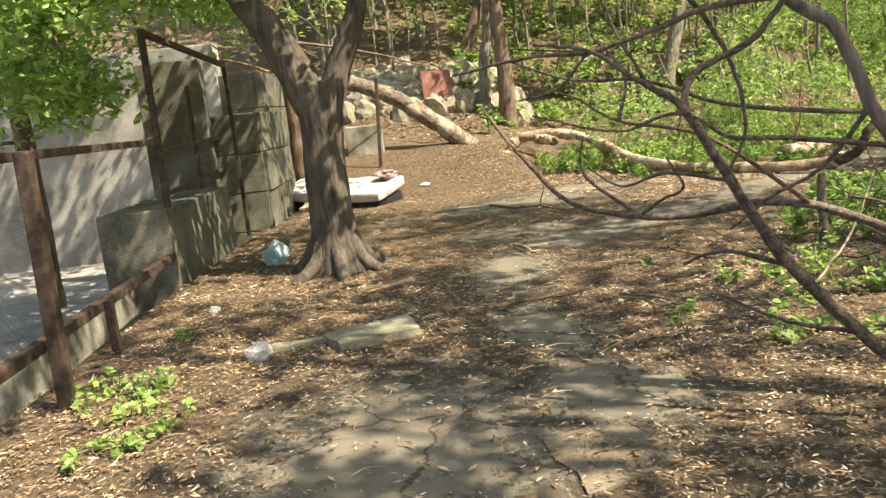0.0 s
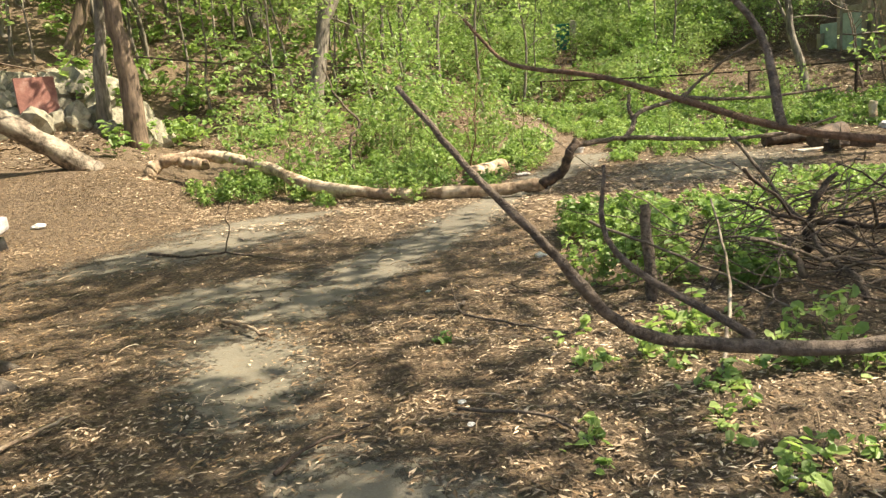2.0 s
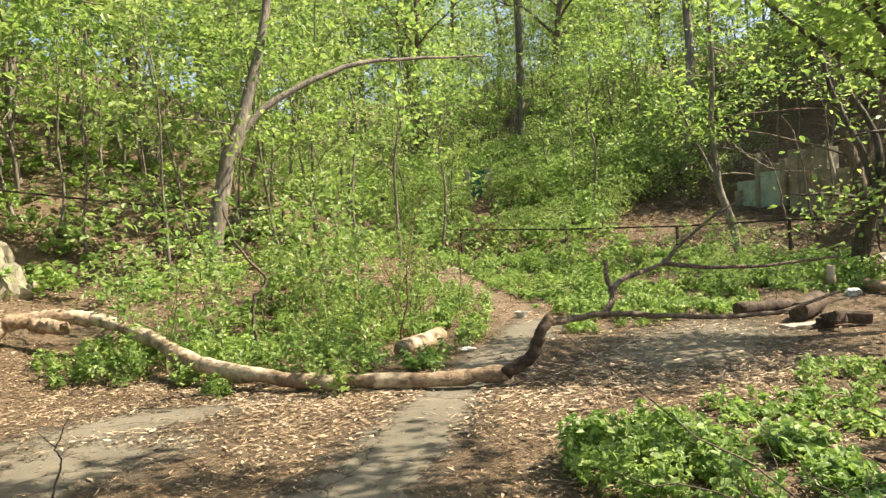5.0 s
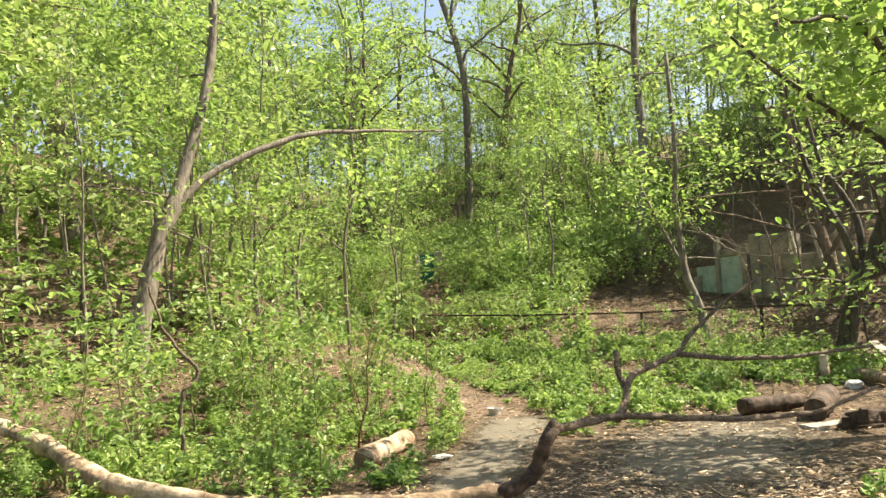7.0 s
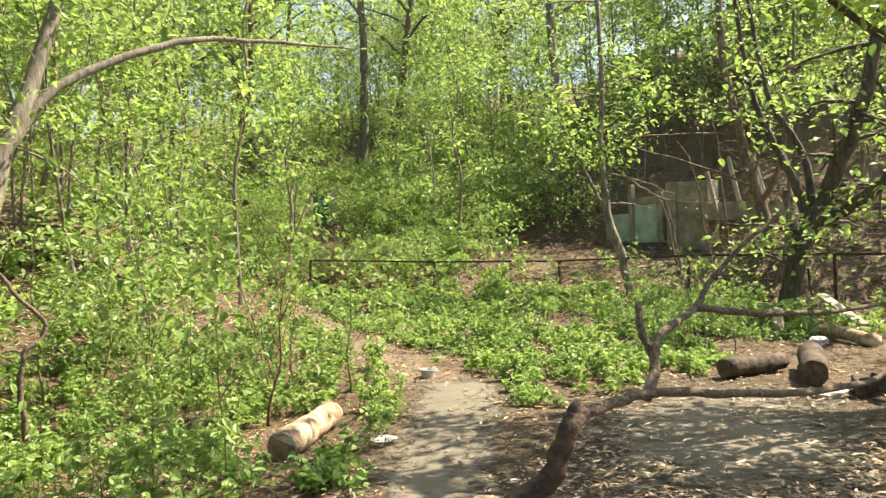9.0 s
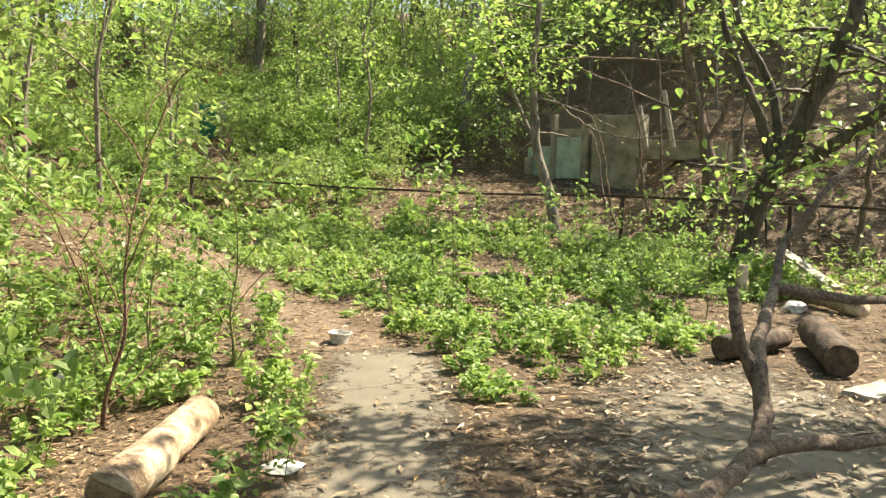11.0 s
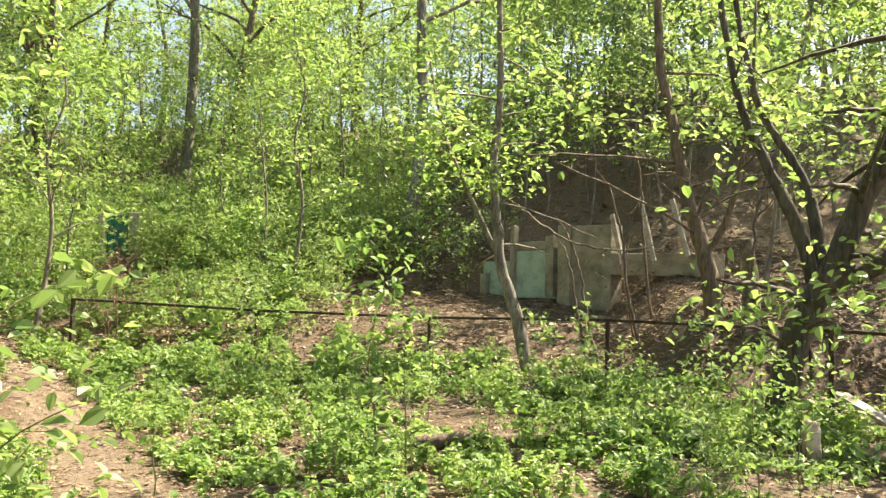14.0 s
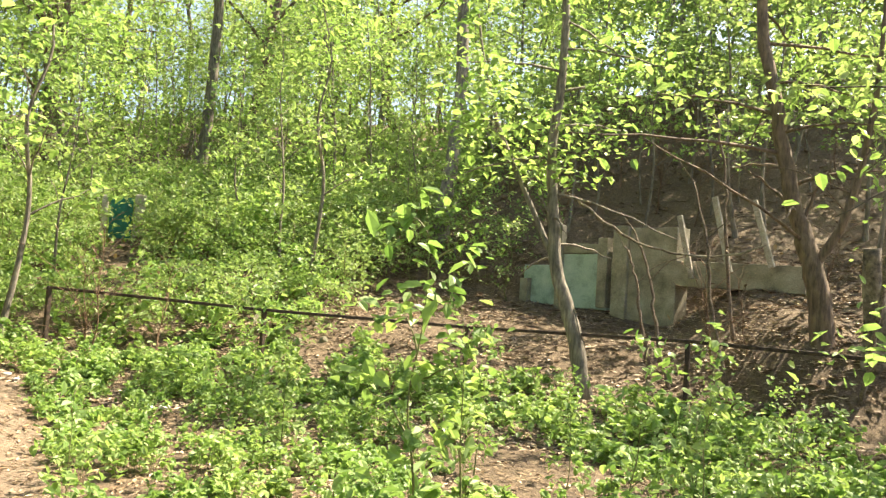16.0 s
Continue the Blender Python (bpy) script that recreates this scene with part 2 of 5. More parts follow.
class Pile:
    """Gathers corners and quads of several pieces for one mesh."""
    def __init__(self):
        self.v, self.q, self.n = [], [], 0

    def add(self, v, q):
        self.v.append(np.asarray(v, float))
        self.q.append(np.asarray(q, int) + self.n)
        self.n += len(v)

    def tube(self, pts, r0, r1, n=5, sides=8, wobble=0.0, rough=0.04, seed=0, power=1.0, cap=True, swell=0.0):
        line = bend(pts, n, wobble, seed)
        k = np.linspace(0, 1, len(line)) ** power
        lumps = np.convolve(np.random.default_rng(seed + 7).uniform(-1, 1, len(line) + 2), (0.5, 1, 0.5), "valid")
        self.add(*tube_arrays(line, (r0 + (r1 - r0) * k) * (1 + swell * lumps), sides, rough, seed, cap))
        return line

    def mesh(self, name, mat, smoothed=True):
        return quick_mesh(name, np.vstack(self.v), np.vstack(self.q), mat, smoothed)


def leaf_arrays(centers, size, rng, flat=0.5, wide=0.62, spread=0.35, plain=False):
    """A folded, pointed leaf at every centre: two curved halves on either side of its rib, or with plain one folded face."""
    n = len(centers)
    d = rng.normal(size=(n, 3))
    d[:, 2] = d[:, 2] * (1 - flat) - 0.25
    d /= np.linalg.norm(d, axis=1)[:, None]
    up = rng.normal(size=(n, 3)) * 0.42
    up[:, 2] += 1
    side = np.cross(d, up)
    side /= np.linalg.norm(side, axis=1)[:, None] + 1e-9
    nrm = np.cross(side, d)
    L = (size * (1 + spread * rng.normal(size=n)).clip(0.4, 1.9))[:, None]
    c = np.asarray(centers)
    base, tip = c - d * L * 0.5, c + d * L * 0.5 - nrm * L * 0.1
    if plain:
        v = np.stack([base, c + side * L * wide * 0.5 + nrm * L * 0.1, tip, c - side * L * wide * 0.5 + nrm * L * 0.1], 1)
        return v.reshape(-1, 3), np.arange(4 * n).reshape(n, 4)
    low, high = c - d * L * 0.26, c + d * L * 0.16
    v = np.stack([base, low + side * L * wide * 0.43 + nrm * L * 0.07, high + side * L * wide * 0.42 + nrm * L * 0.08, tip,
                  high - side * L * wide * 0.42 + nrm * L * 0.08, low - side * L * wide * 0.43 + nrm * L * 0.07], 1)
    k = 6 * np.arange(n)[:, None]
    return v.reshape(-1, 3), np.vstack([k + np.array([0, 1, 2, 3]), k + np.array([0, 3, 4, 5])])


def box_bm(bm, sx, sy, sz, m=Matrix(), bevel=0.0):
    out = bmesh.ops.create_cube(bm, size=1.0)
    bmesh.ops.scale(bm, vec=(sx, sy, sz), verts=out["verts"])
    if bevel:
        edges = list({e for v in out["verts"] for e in v.link_edges})
        r = bmesh.ops.bevel(bm, geom=edges, offset=bevel, segments=2, affect="EDGES", profile=0.6)
        vs = list({v for f in r["faces"] for v in f.verts} | {v for v in out["verts"] if v.is_valid})
    else:
        vs = out["verts"]
    bmesh.ops.transform(bm, matrix=m, verts=vs)


def block(name, sx, sy, sz, mat, parent=None, m=Matrix(), bevel=0.015, label="", chip=0.0, seed=0):
    """A worn box: bevelled, and with chip its surface is cut finer and dented."""
    bm = bmesh.new()
    box_bm(bm, sx, sy, sz, Matrix(), bevel)
    if chip:
        bmesh.ops.subdivide_edges(bm, edges=bm.edges[:], cuts=3, use_grid_fill=True)
        for v in bm.verts:
            k = noise.noise(v.co * 2.7 + Vector((seed * 3.1, 0, 0))) * chip + noise.noise(v.co * 9 + Vector((0, seed, 0))) * chip * 0.5
            v.co += v.co.normalized() * k
    bmesh.ops.transform(bm, matrix=m, verts=bm.verts)
    me = bpy.data.meshes.new(name)
    bm.to_mesh(me)
    bm.free()
    me.materials.append(mat)
    return part(name, me, parent, label)


# ---- ground ----
def ground_material():
    m, nt, bs = material("forest_ground")
    co = nt.nodes.new("ShaderNodeTexCoord").outputs["Object"]
    def attr(name):
        a = nt.nodes.new("ShaderNodeAttribute")
        a.attribute_name = name
        return a.outputs["Fac"]
    fray = maths(nt, "MULTIPLY", maths(nt, "SUBTRACT", noise_tex(nt, 3.4, 9, 0.8, co).outputs[0], 0.5), 3.2)
    fray2 = maths(nt, "MULTIPLY", maths(nt, "SUBTRACT", noise_tex(nt, 22, 6, 0.75, co).outputs[0], 0.5), 1.3)
    pave = ramp(nt, maths(nt, "ADD", attr("pave"), maths(nt, "ADD", fray, fray2)), ((0.3, (0, 0, 0)), (0.75, (1, 1, 1)))).outputs[0]
    path = ramp(nt, maths(nt, "ADD", attr("path"), fray), ((0.3, (0, 0, 0)), (0.7, (1, 1, 1)))).outputs[0]
    n1, n2, n3 = noise_tex(nt, 1.1, 5, 0.6, co), noise_tex(nt, 14, 6, 0.75, co), noise_tex(nt, 75, 4, 0.75, co)
    soil = ramp(nt, n2.outputs[0], ((0.3, (0.06, 0.042, 0.026)), (0.5, (0.135, 0.095, 0.058)), (0.7, (0.26, 0.195, 0.125)))).outputs[0]
    soil = mix(nt, 0.7, soil, ramp(nt, n3.outputs[0], ((0.3, (0.5, 0.5, 0.5)), (0.7, (1.4, 1.35, 1.3)))).outputs[0], "MULTIPLY")
    tar = ramp(nt, n1.outputs[0], ((0.3, (0.11, 0.099, 0.075)), (0.7, (0.195, 0.176, 0.135)))).outputs[0]
    tar = mix(nt, 0.6, tar, ramp(nt, n3.outputs[0], ((0.3, (0.7, 0.7, 0.7)), (0.7, (1.25, 1.22, 1.18)))).outputs[0], "MULTIPLY")
    tar = mix(nt, ramp(nt, n2.outputs[0], ((0.55, (0, 0, 0)), (0.72, (0.8, 0.8, 0.8)))).outputs[0], tar, (0.17, 0.115, 0.07))
    vor = nt.nodes.new("ShaderNodeTexVoronoi")
    vor.feature = "DISTANCE_TO_EDGE"
    vor.inputs["Scale"].default_value = 0.75
    wob = nt.nodes.new("ShaderNodeVectorMath")
    wob.operation = "MULTIPLY_ADD"
    nt.links.new(noise_tex(nt, 2.2, 5, 0.6, co).outputs["Color"], wob.inputs[0])
    wob.inputs[1].default_value = (0.55, 0.55, 0.55)
    nt.links.new(co, wob.inputs[2])
    nt.links.new(wob.outputs[0], vor.inputs["Vector"])
    crack = ramp(nt, vor.outputs["Distance"], ((0.004, (1, 1, 1)), (0.012, (0, 0, 0)))).outputs[0]
    tar = mix(nt, crack, tar, (0.06, 0.045, 0.03))
    dirt = ramp(nt, n2.outputs[0], ((0.3, (0.15, 0.108, 0.072)), (0.7, (0.29, 0.215, 0.15)))).outputs[0]
    col = mix(nt, path, soil, dirt)
    col = mix(nt, pave, col, tar)
    nt.links.new(col, bs.inputs["Base Color"])
    bs.inputs["Roughness"].default_value = 0.92
    h = maths(nt, "ADD", maths(nt, "MULTIPLY", n2.outputs[0], 0.7), maths(nt, "MULTIPLY", n3.outputs[0], 0.4))
    h = maths(nt, "MULTIPLY", h, maths(nt, "SUBTRACT", 1.15, pave))
    bump(nt, bs, h, 0.9, 0.05)
    return m


def axis(lo, hi, step, far):
    fine = np.arange(lo, hi, step)
    out = np.geomspace(step * 2, far, 34)
    return np.concatenate([lo - out[::-1], fine, hi + out])


gx, gy = axis(-4, 24, 0.14, 420), axis(-1.5, 30, 0.14, 420)
X, Y = np.meshgrid(gx, gy, indexing="ij")
Z = height(X, Y)
nx, ny = X.shape
ii, jj = np.meshgrid(np.arange(nx - 1), np.arange(ny - 1), indexing="ij")
quads = np.stack([ii * ny + jj, (ii + 1) * ny + jj, (ii + 1) * ny + jj + 1, ii * ny + jj + 1], -1).reshape(-1, 4)
gm = quick_mesh("ground", np.stack([X, Y, Z], -1).reshape(-1, 3), quads, ground_material(), True)
for key, values in (("pave", np.clip(paved(X, Y), -2, 1.2)), ("path", np.clip(trodden(X, Y), -2, 1.2))):
    gm.attributes.new(key, "FLOAT", "POINT").data.foreach_set("value", values.astype(np.float32).ravel())
tagged(new("ground", gm), "leaf-littered brown forest floor with worn grey asphalt", "ground", kind="structure")

# ---- trees and bushes: shapes made once, then copied ----
def grow(seed, tall, r0, limbs, low, reach, rise, leaves, size, spread, mat_bark, mat_leaf, name, lean=0.05, twigs=3, clump=0.24):
    """Trunk with limbs and a loose, gappy crown. Returns the two meshes."""
    rng = np.random.default_rng(seed)
    wood, tips = Pile(), []
    n = 7
    p = np.zeros((n, 3))
    p[:, 2] = np.linspace(-0.15, tall, n)
    p[1:, :2] = np.cumsum(rng.normal(size=(n - 1, 2)) * lean * tall / n, axis=0)
    line = bend(p, 4)
    k = np.linspace(0, 1, len(line))
    rr = r0 * (1 - 0.9 * k) + r0 * 0.7 * np.exp(-k * tall / 0.28)
    wood.add(*tube_arrays(line, rr, 10 if r0 > 0.06 else 6, 0.05, seed, False))
    for i in range(limbs):
        f = low + (0.97 - low) * (i + rng.random() * 0.8) / limbs
        start = line[min(int(f * (len(line) - 1)), len(line) - 2)]
        a = i * 2.4 + rng.normal() * 0.5 + seed
        out = reach * (1.15 - 0.75 * f) * rng.uniform(0.7, 1.2)
        up = out * rise * rng.uniform(0.5, 1.3)
        d = np.array([math.cos(a), math.sin(a), 0])
        pts = [start, start + d * out * 0.35 + (0, 0, up * 0.55), start + d * out * 0.7 + (0, 0, up * 0.85), start + d * out + (0, 0, up)]
        rl = max(r0 * (1 - 0.9 * f) * 0.5, 0.006)
        limb = wood.tube(pts, rl, rl * 0.25, 2, 5 if r0 > 0.06 else 4, out * 0.02, 0.05, seed + i, 1.0, False)
        tips += [limb[-1], limb[len(limb) // 2], limb[-3]]
        for j in range(twigs):
            s2 = limb[rng.integers(2, len(limb) - 1)]
            e = s2 + (d * 0.5 + rng.normal(size=3) * 0.6 + (0, 0, 0.2)) * out * 0.4
            wood.tube([s2, (s2 + e) / 2 + rng.normal(size=3) * 0.03 * out, e], rl * 0.35, rl * 0.12, 1, 3, 0, 0, seed, 1.0, False)
            tips += [e, (s2 + e) / 2]
    tips.append(line[-1])
    tips = np.array(tips)
    idx = rng.integers(0, len(tips), leaves)
    sub = rng.normal(size=(len(tips) * 6, 3)) * spread * np.array((1, 1, 0.6))
    c = tips[idx] + sub[idx * 6 + rng.integers(0, 6, leaves)] + rng.normal(size=(leaves, 3)) * spread * clump
    c[:, 2] = np.maximum(c[:, 2], 0.12)
    v, q = leaf_arrays(c, size, rng)
    return wood.mesh(name + "_wood", mat_bark), quick_mesh(name + "_leaves", v, q, mat_leaf)


def planted(kinds, spots, name, label, category, group, rng, big=(0.8, 1.2)):
    """One thing with trunk and crown for every spot; the kinds share their meshes."""
    for i, (x, y) in enumerate(spots):
        wood, leaf = kinds[i % len(kinds)]
        t = thing(name, (x, y, ground_z(x, y)), label, category, group, turn=rng.uniform(0, 360))
        k = rng.uniform(*big)
        t.scale = (k, k, k * rng.uniform(0.9, 1.15))
        t.rotation_euler = (rng.normal() * 0.06, rng.normal() * 0.06, rng.uniform(0, 6.28))
        part("trunk" if category == "tree" else "stem", wood, t)
        part("crown" if category == "tree" else "foliage", leaf, t)


rng = np.random.default_rng(4)
TALL = [grow(10 + i, 15 + 2 * (i % 3), 0.15 + 0.025 * (i % 4), 17, 0.3, 4.0, 0.5, 1900, 0.18, 0.45,
             M_BARK_GREY if i % 3 else M_BARK_BROWN, M_LEAF if i % 2 else M_LEAF_YELLOW, "tall_tree", 0.15) for i in range(6)]
SLIM = [grow(30 + i, 5.5 + i % 3, 0.035 + 0.008 * (i % 3), 11, 0.27, 1.5, 0.6, 680, 0.13, 0.24,
             M_BARK_GREY, M_LEAF if i % 2 else M_LEAF_YELLOW, "sapling", 0.12) for i in range(6)]
BUSH = [grow(50 + i, 1.7 + 0.3 * (i % 3), 0.014, 10, 0.08, 0.95, 0.8, 370, 0.085, 0.17,
             M_STEM, M_LEAF if i % 2 else M_NETTLE, "bush", 0.15, 1) for i in range(6)]


AIRY = [grow(80 + i, 13, 0.15, 16, 0.33, 3.8, 0.5, 2700, 0.17, 0.42, M_BARK, M_LEAF, "airy_tree", 0.05, 3, 0.2) for i in range(3)]
LOFTY = [grow(100 + i, 13.5, 0.12, 13, 0.58, 2.5, 0.4, 1700, 0.17, 0.36, M_BARK_GREY, M_LEAF, "lofty_tree", 0.05, 3, 0.2) for i in range(2)]
MID = [grow(110 + i, 8.5 + i % 3, 0.06 + 0.012 * (i % 3), 16, 0.34, 2.7, 0.35, 1300, 0.165, 0.34,
            M_BARK_GREY, M_LEAF_YELLOW if i % 2 else M_LEAF, "maple", 0.15, 4, 0.2) for i in range(6)]
BROAD = [grow(130 + i, 1.15 + 0.15 * (i % 3), 0.014, 13, 0.06, 1.0, 0.7, 360, 0.135, 0.16,
              M_STEM, M_NETTLE if i % 2 else M_LEAF, "broad_bush", 0.15, 2, 0.3) for i in range(5)]
SHOOT = [grow(70 + i, 1.75, 0.009, 9, 0.15, 0.32, 0.7, 260, 0.078, 0.1, M_STEM, M_LEAF if i % 2 else M_NETTLE, "shoot", 0.12, 1) for i in range(4)]


def along(x, y):
    return (x - 15.8) * FN[0] + (y - 25.5) * FN[1], (x - 19.2) * -FN[1] + (y - 16.6) * FN[0], y - 17 - max(0, x - 9)


def scatter(count, inside, gap, box, tries=60000):
    """Random spots inside a region, no two nearer than gap."""
    out = []
    for _ in range(tries):
        if len(out) == count:
            break
        x, y = rng.uniform(box[0], box[1]), rng.uniform(box[2], box[3])
        if inside(x, y) and all((x - a) ** 2 + (y - b) ** 2 > gap * gap for a, b in out):
            out.append((x, y))
    return out


def in_view_gap(x, y):
    """The open bank below the ruin and the trodden path stay clear."""
    s, u, sl = along(x, y)
    return (-0.5 < s < 6.5 and -3 < u < 7) or float(trodden(x, y)) > -1.0


def hill(x, y):
    s, u, sl = along(x, y)
    return (s > 6 or sl > 7) and not in_view_gap(x, y) and (u > 7 or (s > 27 and rng.random() < 0.5)) and not (4 < u < 24 and -4 < s < 22)


planted(TALL, scatter(100, hill, 2.3, (-12, 60, 6, 72)), "tree", "tall slim forest tree with fresh green leaves on the slope", "tree", "trees on the slope", rng)
# trees whose trunks stand out on the slope
KEY = [(46, 9), (48, 14), (32.4, 41.5), (33.0, 41.2), (31.0, 48.5), (26.5, 25.2), (27.5, 45.0)]
planted(TALL, KEY, "tree", "grey-barked forest tree with thick upright trunk", "tree", "trees on the slope", rng, (1.1, 1.5))


def edge(x, y):
    s, u, sl = along(x, y)
    return (s > 3 or sl > 2.0) and s < 25 and sl < 20 and not in_view_gap(x, y) and not (5 < u < 22 and s < 15 and s > -4 and rng.random() < 0.8)


def sunny_stones(x, y):
    """The stony bank by the red panel lies in the sun."""
    d, off = (x - 0.3) * 0.9 - (y - 21) * 0.44, (x - 0.3) * 0.44 + (y - 21) * 0.9
    return -1 < d < 9 and abs(off) < 2.2


def before_gate(x, y):
    return float(strip(np.array(x), np.array(y), [(23.2, 34.0), (19.0, 28.2)], 1.0)) > 0.7


def middle(x, y):
    s, u, sl = along(x, y)
    if s < 22 and sl < 14 and rng.random() < 0.85:
        return False
    return (s > (18.5 if u < 4 else 11) or sl > 7.5) and s < 46 and sl < 36 and not in_view_gap(x, y) and not sunny_stones(x, y)


planted(MID, scatter(125, middle, 2.1, (-8, 56, 6, 58)), "tree", "young maple with layered yellow-green leaves on the slope", "tree", "maples on the slope", rng, (0.75, 1.25))
planted(SLIM, scatter(140, lambda x, y: edge(x, y) and not sunny_stones(x, y) and not before_gate(x, y), 0.9, (-4, 38, 8, 44)), "sapling", "slim young maple with bright yellow-green spring leaves", "tree", "young maples", rng)



def above_ruin(x, y):
    s, u, sl = along(x, y)
    return 9.0 < s < 18 and -6 < u < 8


planted(SLIM, scatter(24, above_ruin, 1.4, (20, 42, 8, 36)), "sapling", "slim young maple on the steep bank above the ruin", "tree", "young maples", rng, (0.42, 0.75))
def ridge(x, y):
    s, u, sl = along(x, y)
    return 16 < s < 30 and -12 < u < 3.5


planted(SLIM, scatter(44, ridge, 1.4, (20, 50, 4, 36)), "sapling", "leafy young maple on the crest of the bank", "tree", "young maples", rng, (1.2, 1.8))


def left_bank(x, y):
    s, u, sl = along(x, y)
    return 6 < sl < 17 and s < 4


planted(SLIM, scatter(26, lambda x, y: left_bank(x, y) and not sunny_stones(x, y), 1.3, (-5, 16, 20, 42)), "sapling", "leafy young maple on the far bank", "tree", "young maples", rng, (1.2, 1.7))
DRY = [grow(90 + i, 1.9, 0.014, 12, 0.1, 1.0, 0.9, 26, 0.07, 0.2, M_DEADRED, M_LITTER, "dry_bush", 0.2, 4) for i in range(3)]
planted(DRY, scatter(34, above_ruin, 1.0, (20, 42, 8, 36)) + [(16.3, 24.9), (16.7, 24.0), (15.9, 24.6), (20.9, 16.2), (21.6, 16.8), (22.3, 15.4), (6.6, 14.7), (7.0, 15.0)], "dry_bush", "tangled dry brown bush without leaves", "bush", "dry bushes", rng, (0.6, 1.1))


def low_growth(x, y):
    s, u, sl = along(x, y)
    left = -2.5 < sl < 2.2 and 3.3 < x < (8.2 if sl < 0 else 9.3) and math.hypot(x - 6.4, y - 14) > 1.5 and float(trodden(x, y)) < -1.0 and s < -2
    return (left or (s > 7 and u > 2) or (s > 4.5 and u > 6)) and s < 18 and sl < 14 and float(trodden(x, y)) < -0.8 and not before_gate(x, y)


planted(BUSH, scatter(150, low_growth, 0.75, (3, 36, 12, 42)), "bush", "leafy green bush with thin stems", "bush", "bushes under the trees", rng, (0.6, 1.15))

def sunny_slope(x, y):
    s, u, sl = along(x, y)
    return u > 5 and 5.0 < s < 17.5 and not before_gate(x, y) and float(trodden(x, y)) < -0.6


def thicket(kinds, spots, name, label, big):
    """Many bushes past counting, joined into one leafy and one woody mesh for each kind."""
    t = thing(name, (0, 0, 0), label, "bushes", kind="stuff")
    for n, pair in enumerate(kinds):
        for data, what in zip(pair, ("stems", "leaves")):
            v = np.empty(len(data.vertices) * 3, np.float32)
            data.vertices.foreach_get("co", v)
            q = np.empty(len(data.loops), np.int32)
            data.loops.foreach_get("vertex_index", q)
            v, q, pile = v.reshape(-1, 3), q.reshape(-1, 4), Pile()
            r = np.random.default_rng(900 + n)
            for x, y in spots[n::len(kinds)]:
                a, k = r.uniform(0, 6.28), r.uniform(*big)
                turn = np.array([[math.cos(a), -math.sin(a), 0], [math.sin(a), math.cos(a), 0], [0, 0, r.uniform(0.8, 1.1)]])
                pile.add(v @ turn.T * k + np.array([x, y, ground_z(x, y)]), q)
            part(what, pile.mesh(name, data.materials[0], what == "stems"), t)


def low_slope(x, y):
    s, u, sl = along(x, y)
    return u > 6 and 1.5 < s < 9 and not before_gate(x, y) and float(trodden(x, y)) < -0.6


planted(BROAD, scatter(110, low_slope, 0.7, (14, 34, 18, 44)), "bush", "low bright green bush on the open slope", "bush", "bushes on the slope", rng, (0.35, 0.75))
thicket(BROAD, scatter(120, lambda x, y: sunny_slope(x, y) and along(x, y)[0] > 8, 1.0, (12, 40, 20, 46)), "thicket", "broad bright green bushes on the open slope", (0.6, 1.2))


def far_slope(x, y):
    s, u, sl = along(x, y)
    return 17 < s < 48 and u > -16


thicket(BROAD, scatter(130, far_slope, 1.5, (18, 64, 4, 64)), "thicket", "green undergrowth high on the wooded slope", (0.9, 1.9))
# out-of-view trees, inferred from the dappled light, placed to shade the clearing
SHADE = [(7.9, -3.4), (10.4, -1.6), (9.0, -3.5), (7.9, 0.4)]
planted(AIRY, SHADE, "tree", "tall leafy tree shading the clearing", "tree", "trees shading the clearing", rng, (0.8, 1.05))
# added unseen trees, crowns set high so their shade falls on chosen ground
planted(LOFTY, [(6.7, 6.2), (5.9, 4.3), (7.5, 6.8), (3.3, 2.5), (9.2, 3.6), (18.8, 7.6)], "tree", "unseen slim tree with a high airy crown added for shade", "tree", "trees shading the clearing", rng, (0.75, 0.85))
# fresh saplings close to the path
for i, (x, y, k) in enumerate(((5.05, 12.95, 0.85), (4.75, 13.4, 0.7), (12.4, 16.3, 1.15), (12.55, 16.1, 0.9), (13.9, 15.6, 0.75), (14.5, 15.2, 0.8), (14.3, 16.2, 0.6),
                               (7.6, 15.6, 0.9), (8.1, 16.4, 1.0), (6.7, 16.2, 1.0), (10.9, 17.4, 0.6), (4.0, 14.9, 0.8),  (15.0, 17.4, 0.7), (14.4, 19.2, 0.7), (15.3, 20.6, 0.8))):
    wood, leaf = SHOOT[i % 4]
    t = thing("young_shrub", (x, y, ground_z(x, y)), "slender young shrub with fresh pale green leaves", "bush", "shrubs by the path", turn=x * 50)
    t.scale = (k, k, k * 1.1)
    part("stem", wood, t)
    part("foliage", leaf, t)
for x, y, k in ((12.7, 13.2, 0.66), (13.05, 13.55, 0.7), (13.2, 13.0, 0.62), (12.4, 13.5, 0.45), (14.2, 14.6, 0.5), (15.0, 15.4, 0.5)):
    wood, leaf = BUSH[int(y * 10) % 6]
    t = thing("bush", (x, y, ground_z(x, y)), "pale green elder bush at the edge of the clearing", "bush", "shrubs by the path", turn=x * 90)
    t.scale = (k * 0.8, k * 0.8, k)
    part("stem", wood, t)
    part("foliage", leaf, t)

# ---- herbs on the ground ----
def nz(x, y, k=1.0, o=0.0):
    return np.sin(x * 1.9 * k + o) * np.sin(y * 2.3 * k + 1.3 * o) + 0.6 * np.sin(x * 4.1 * k - y * 3.3 * k + o)


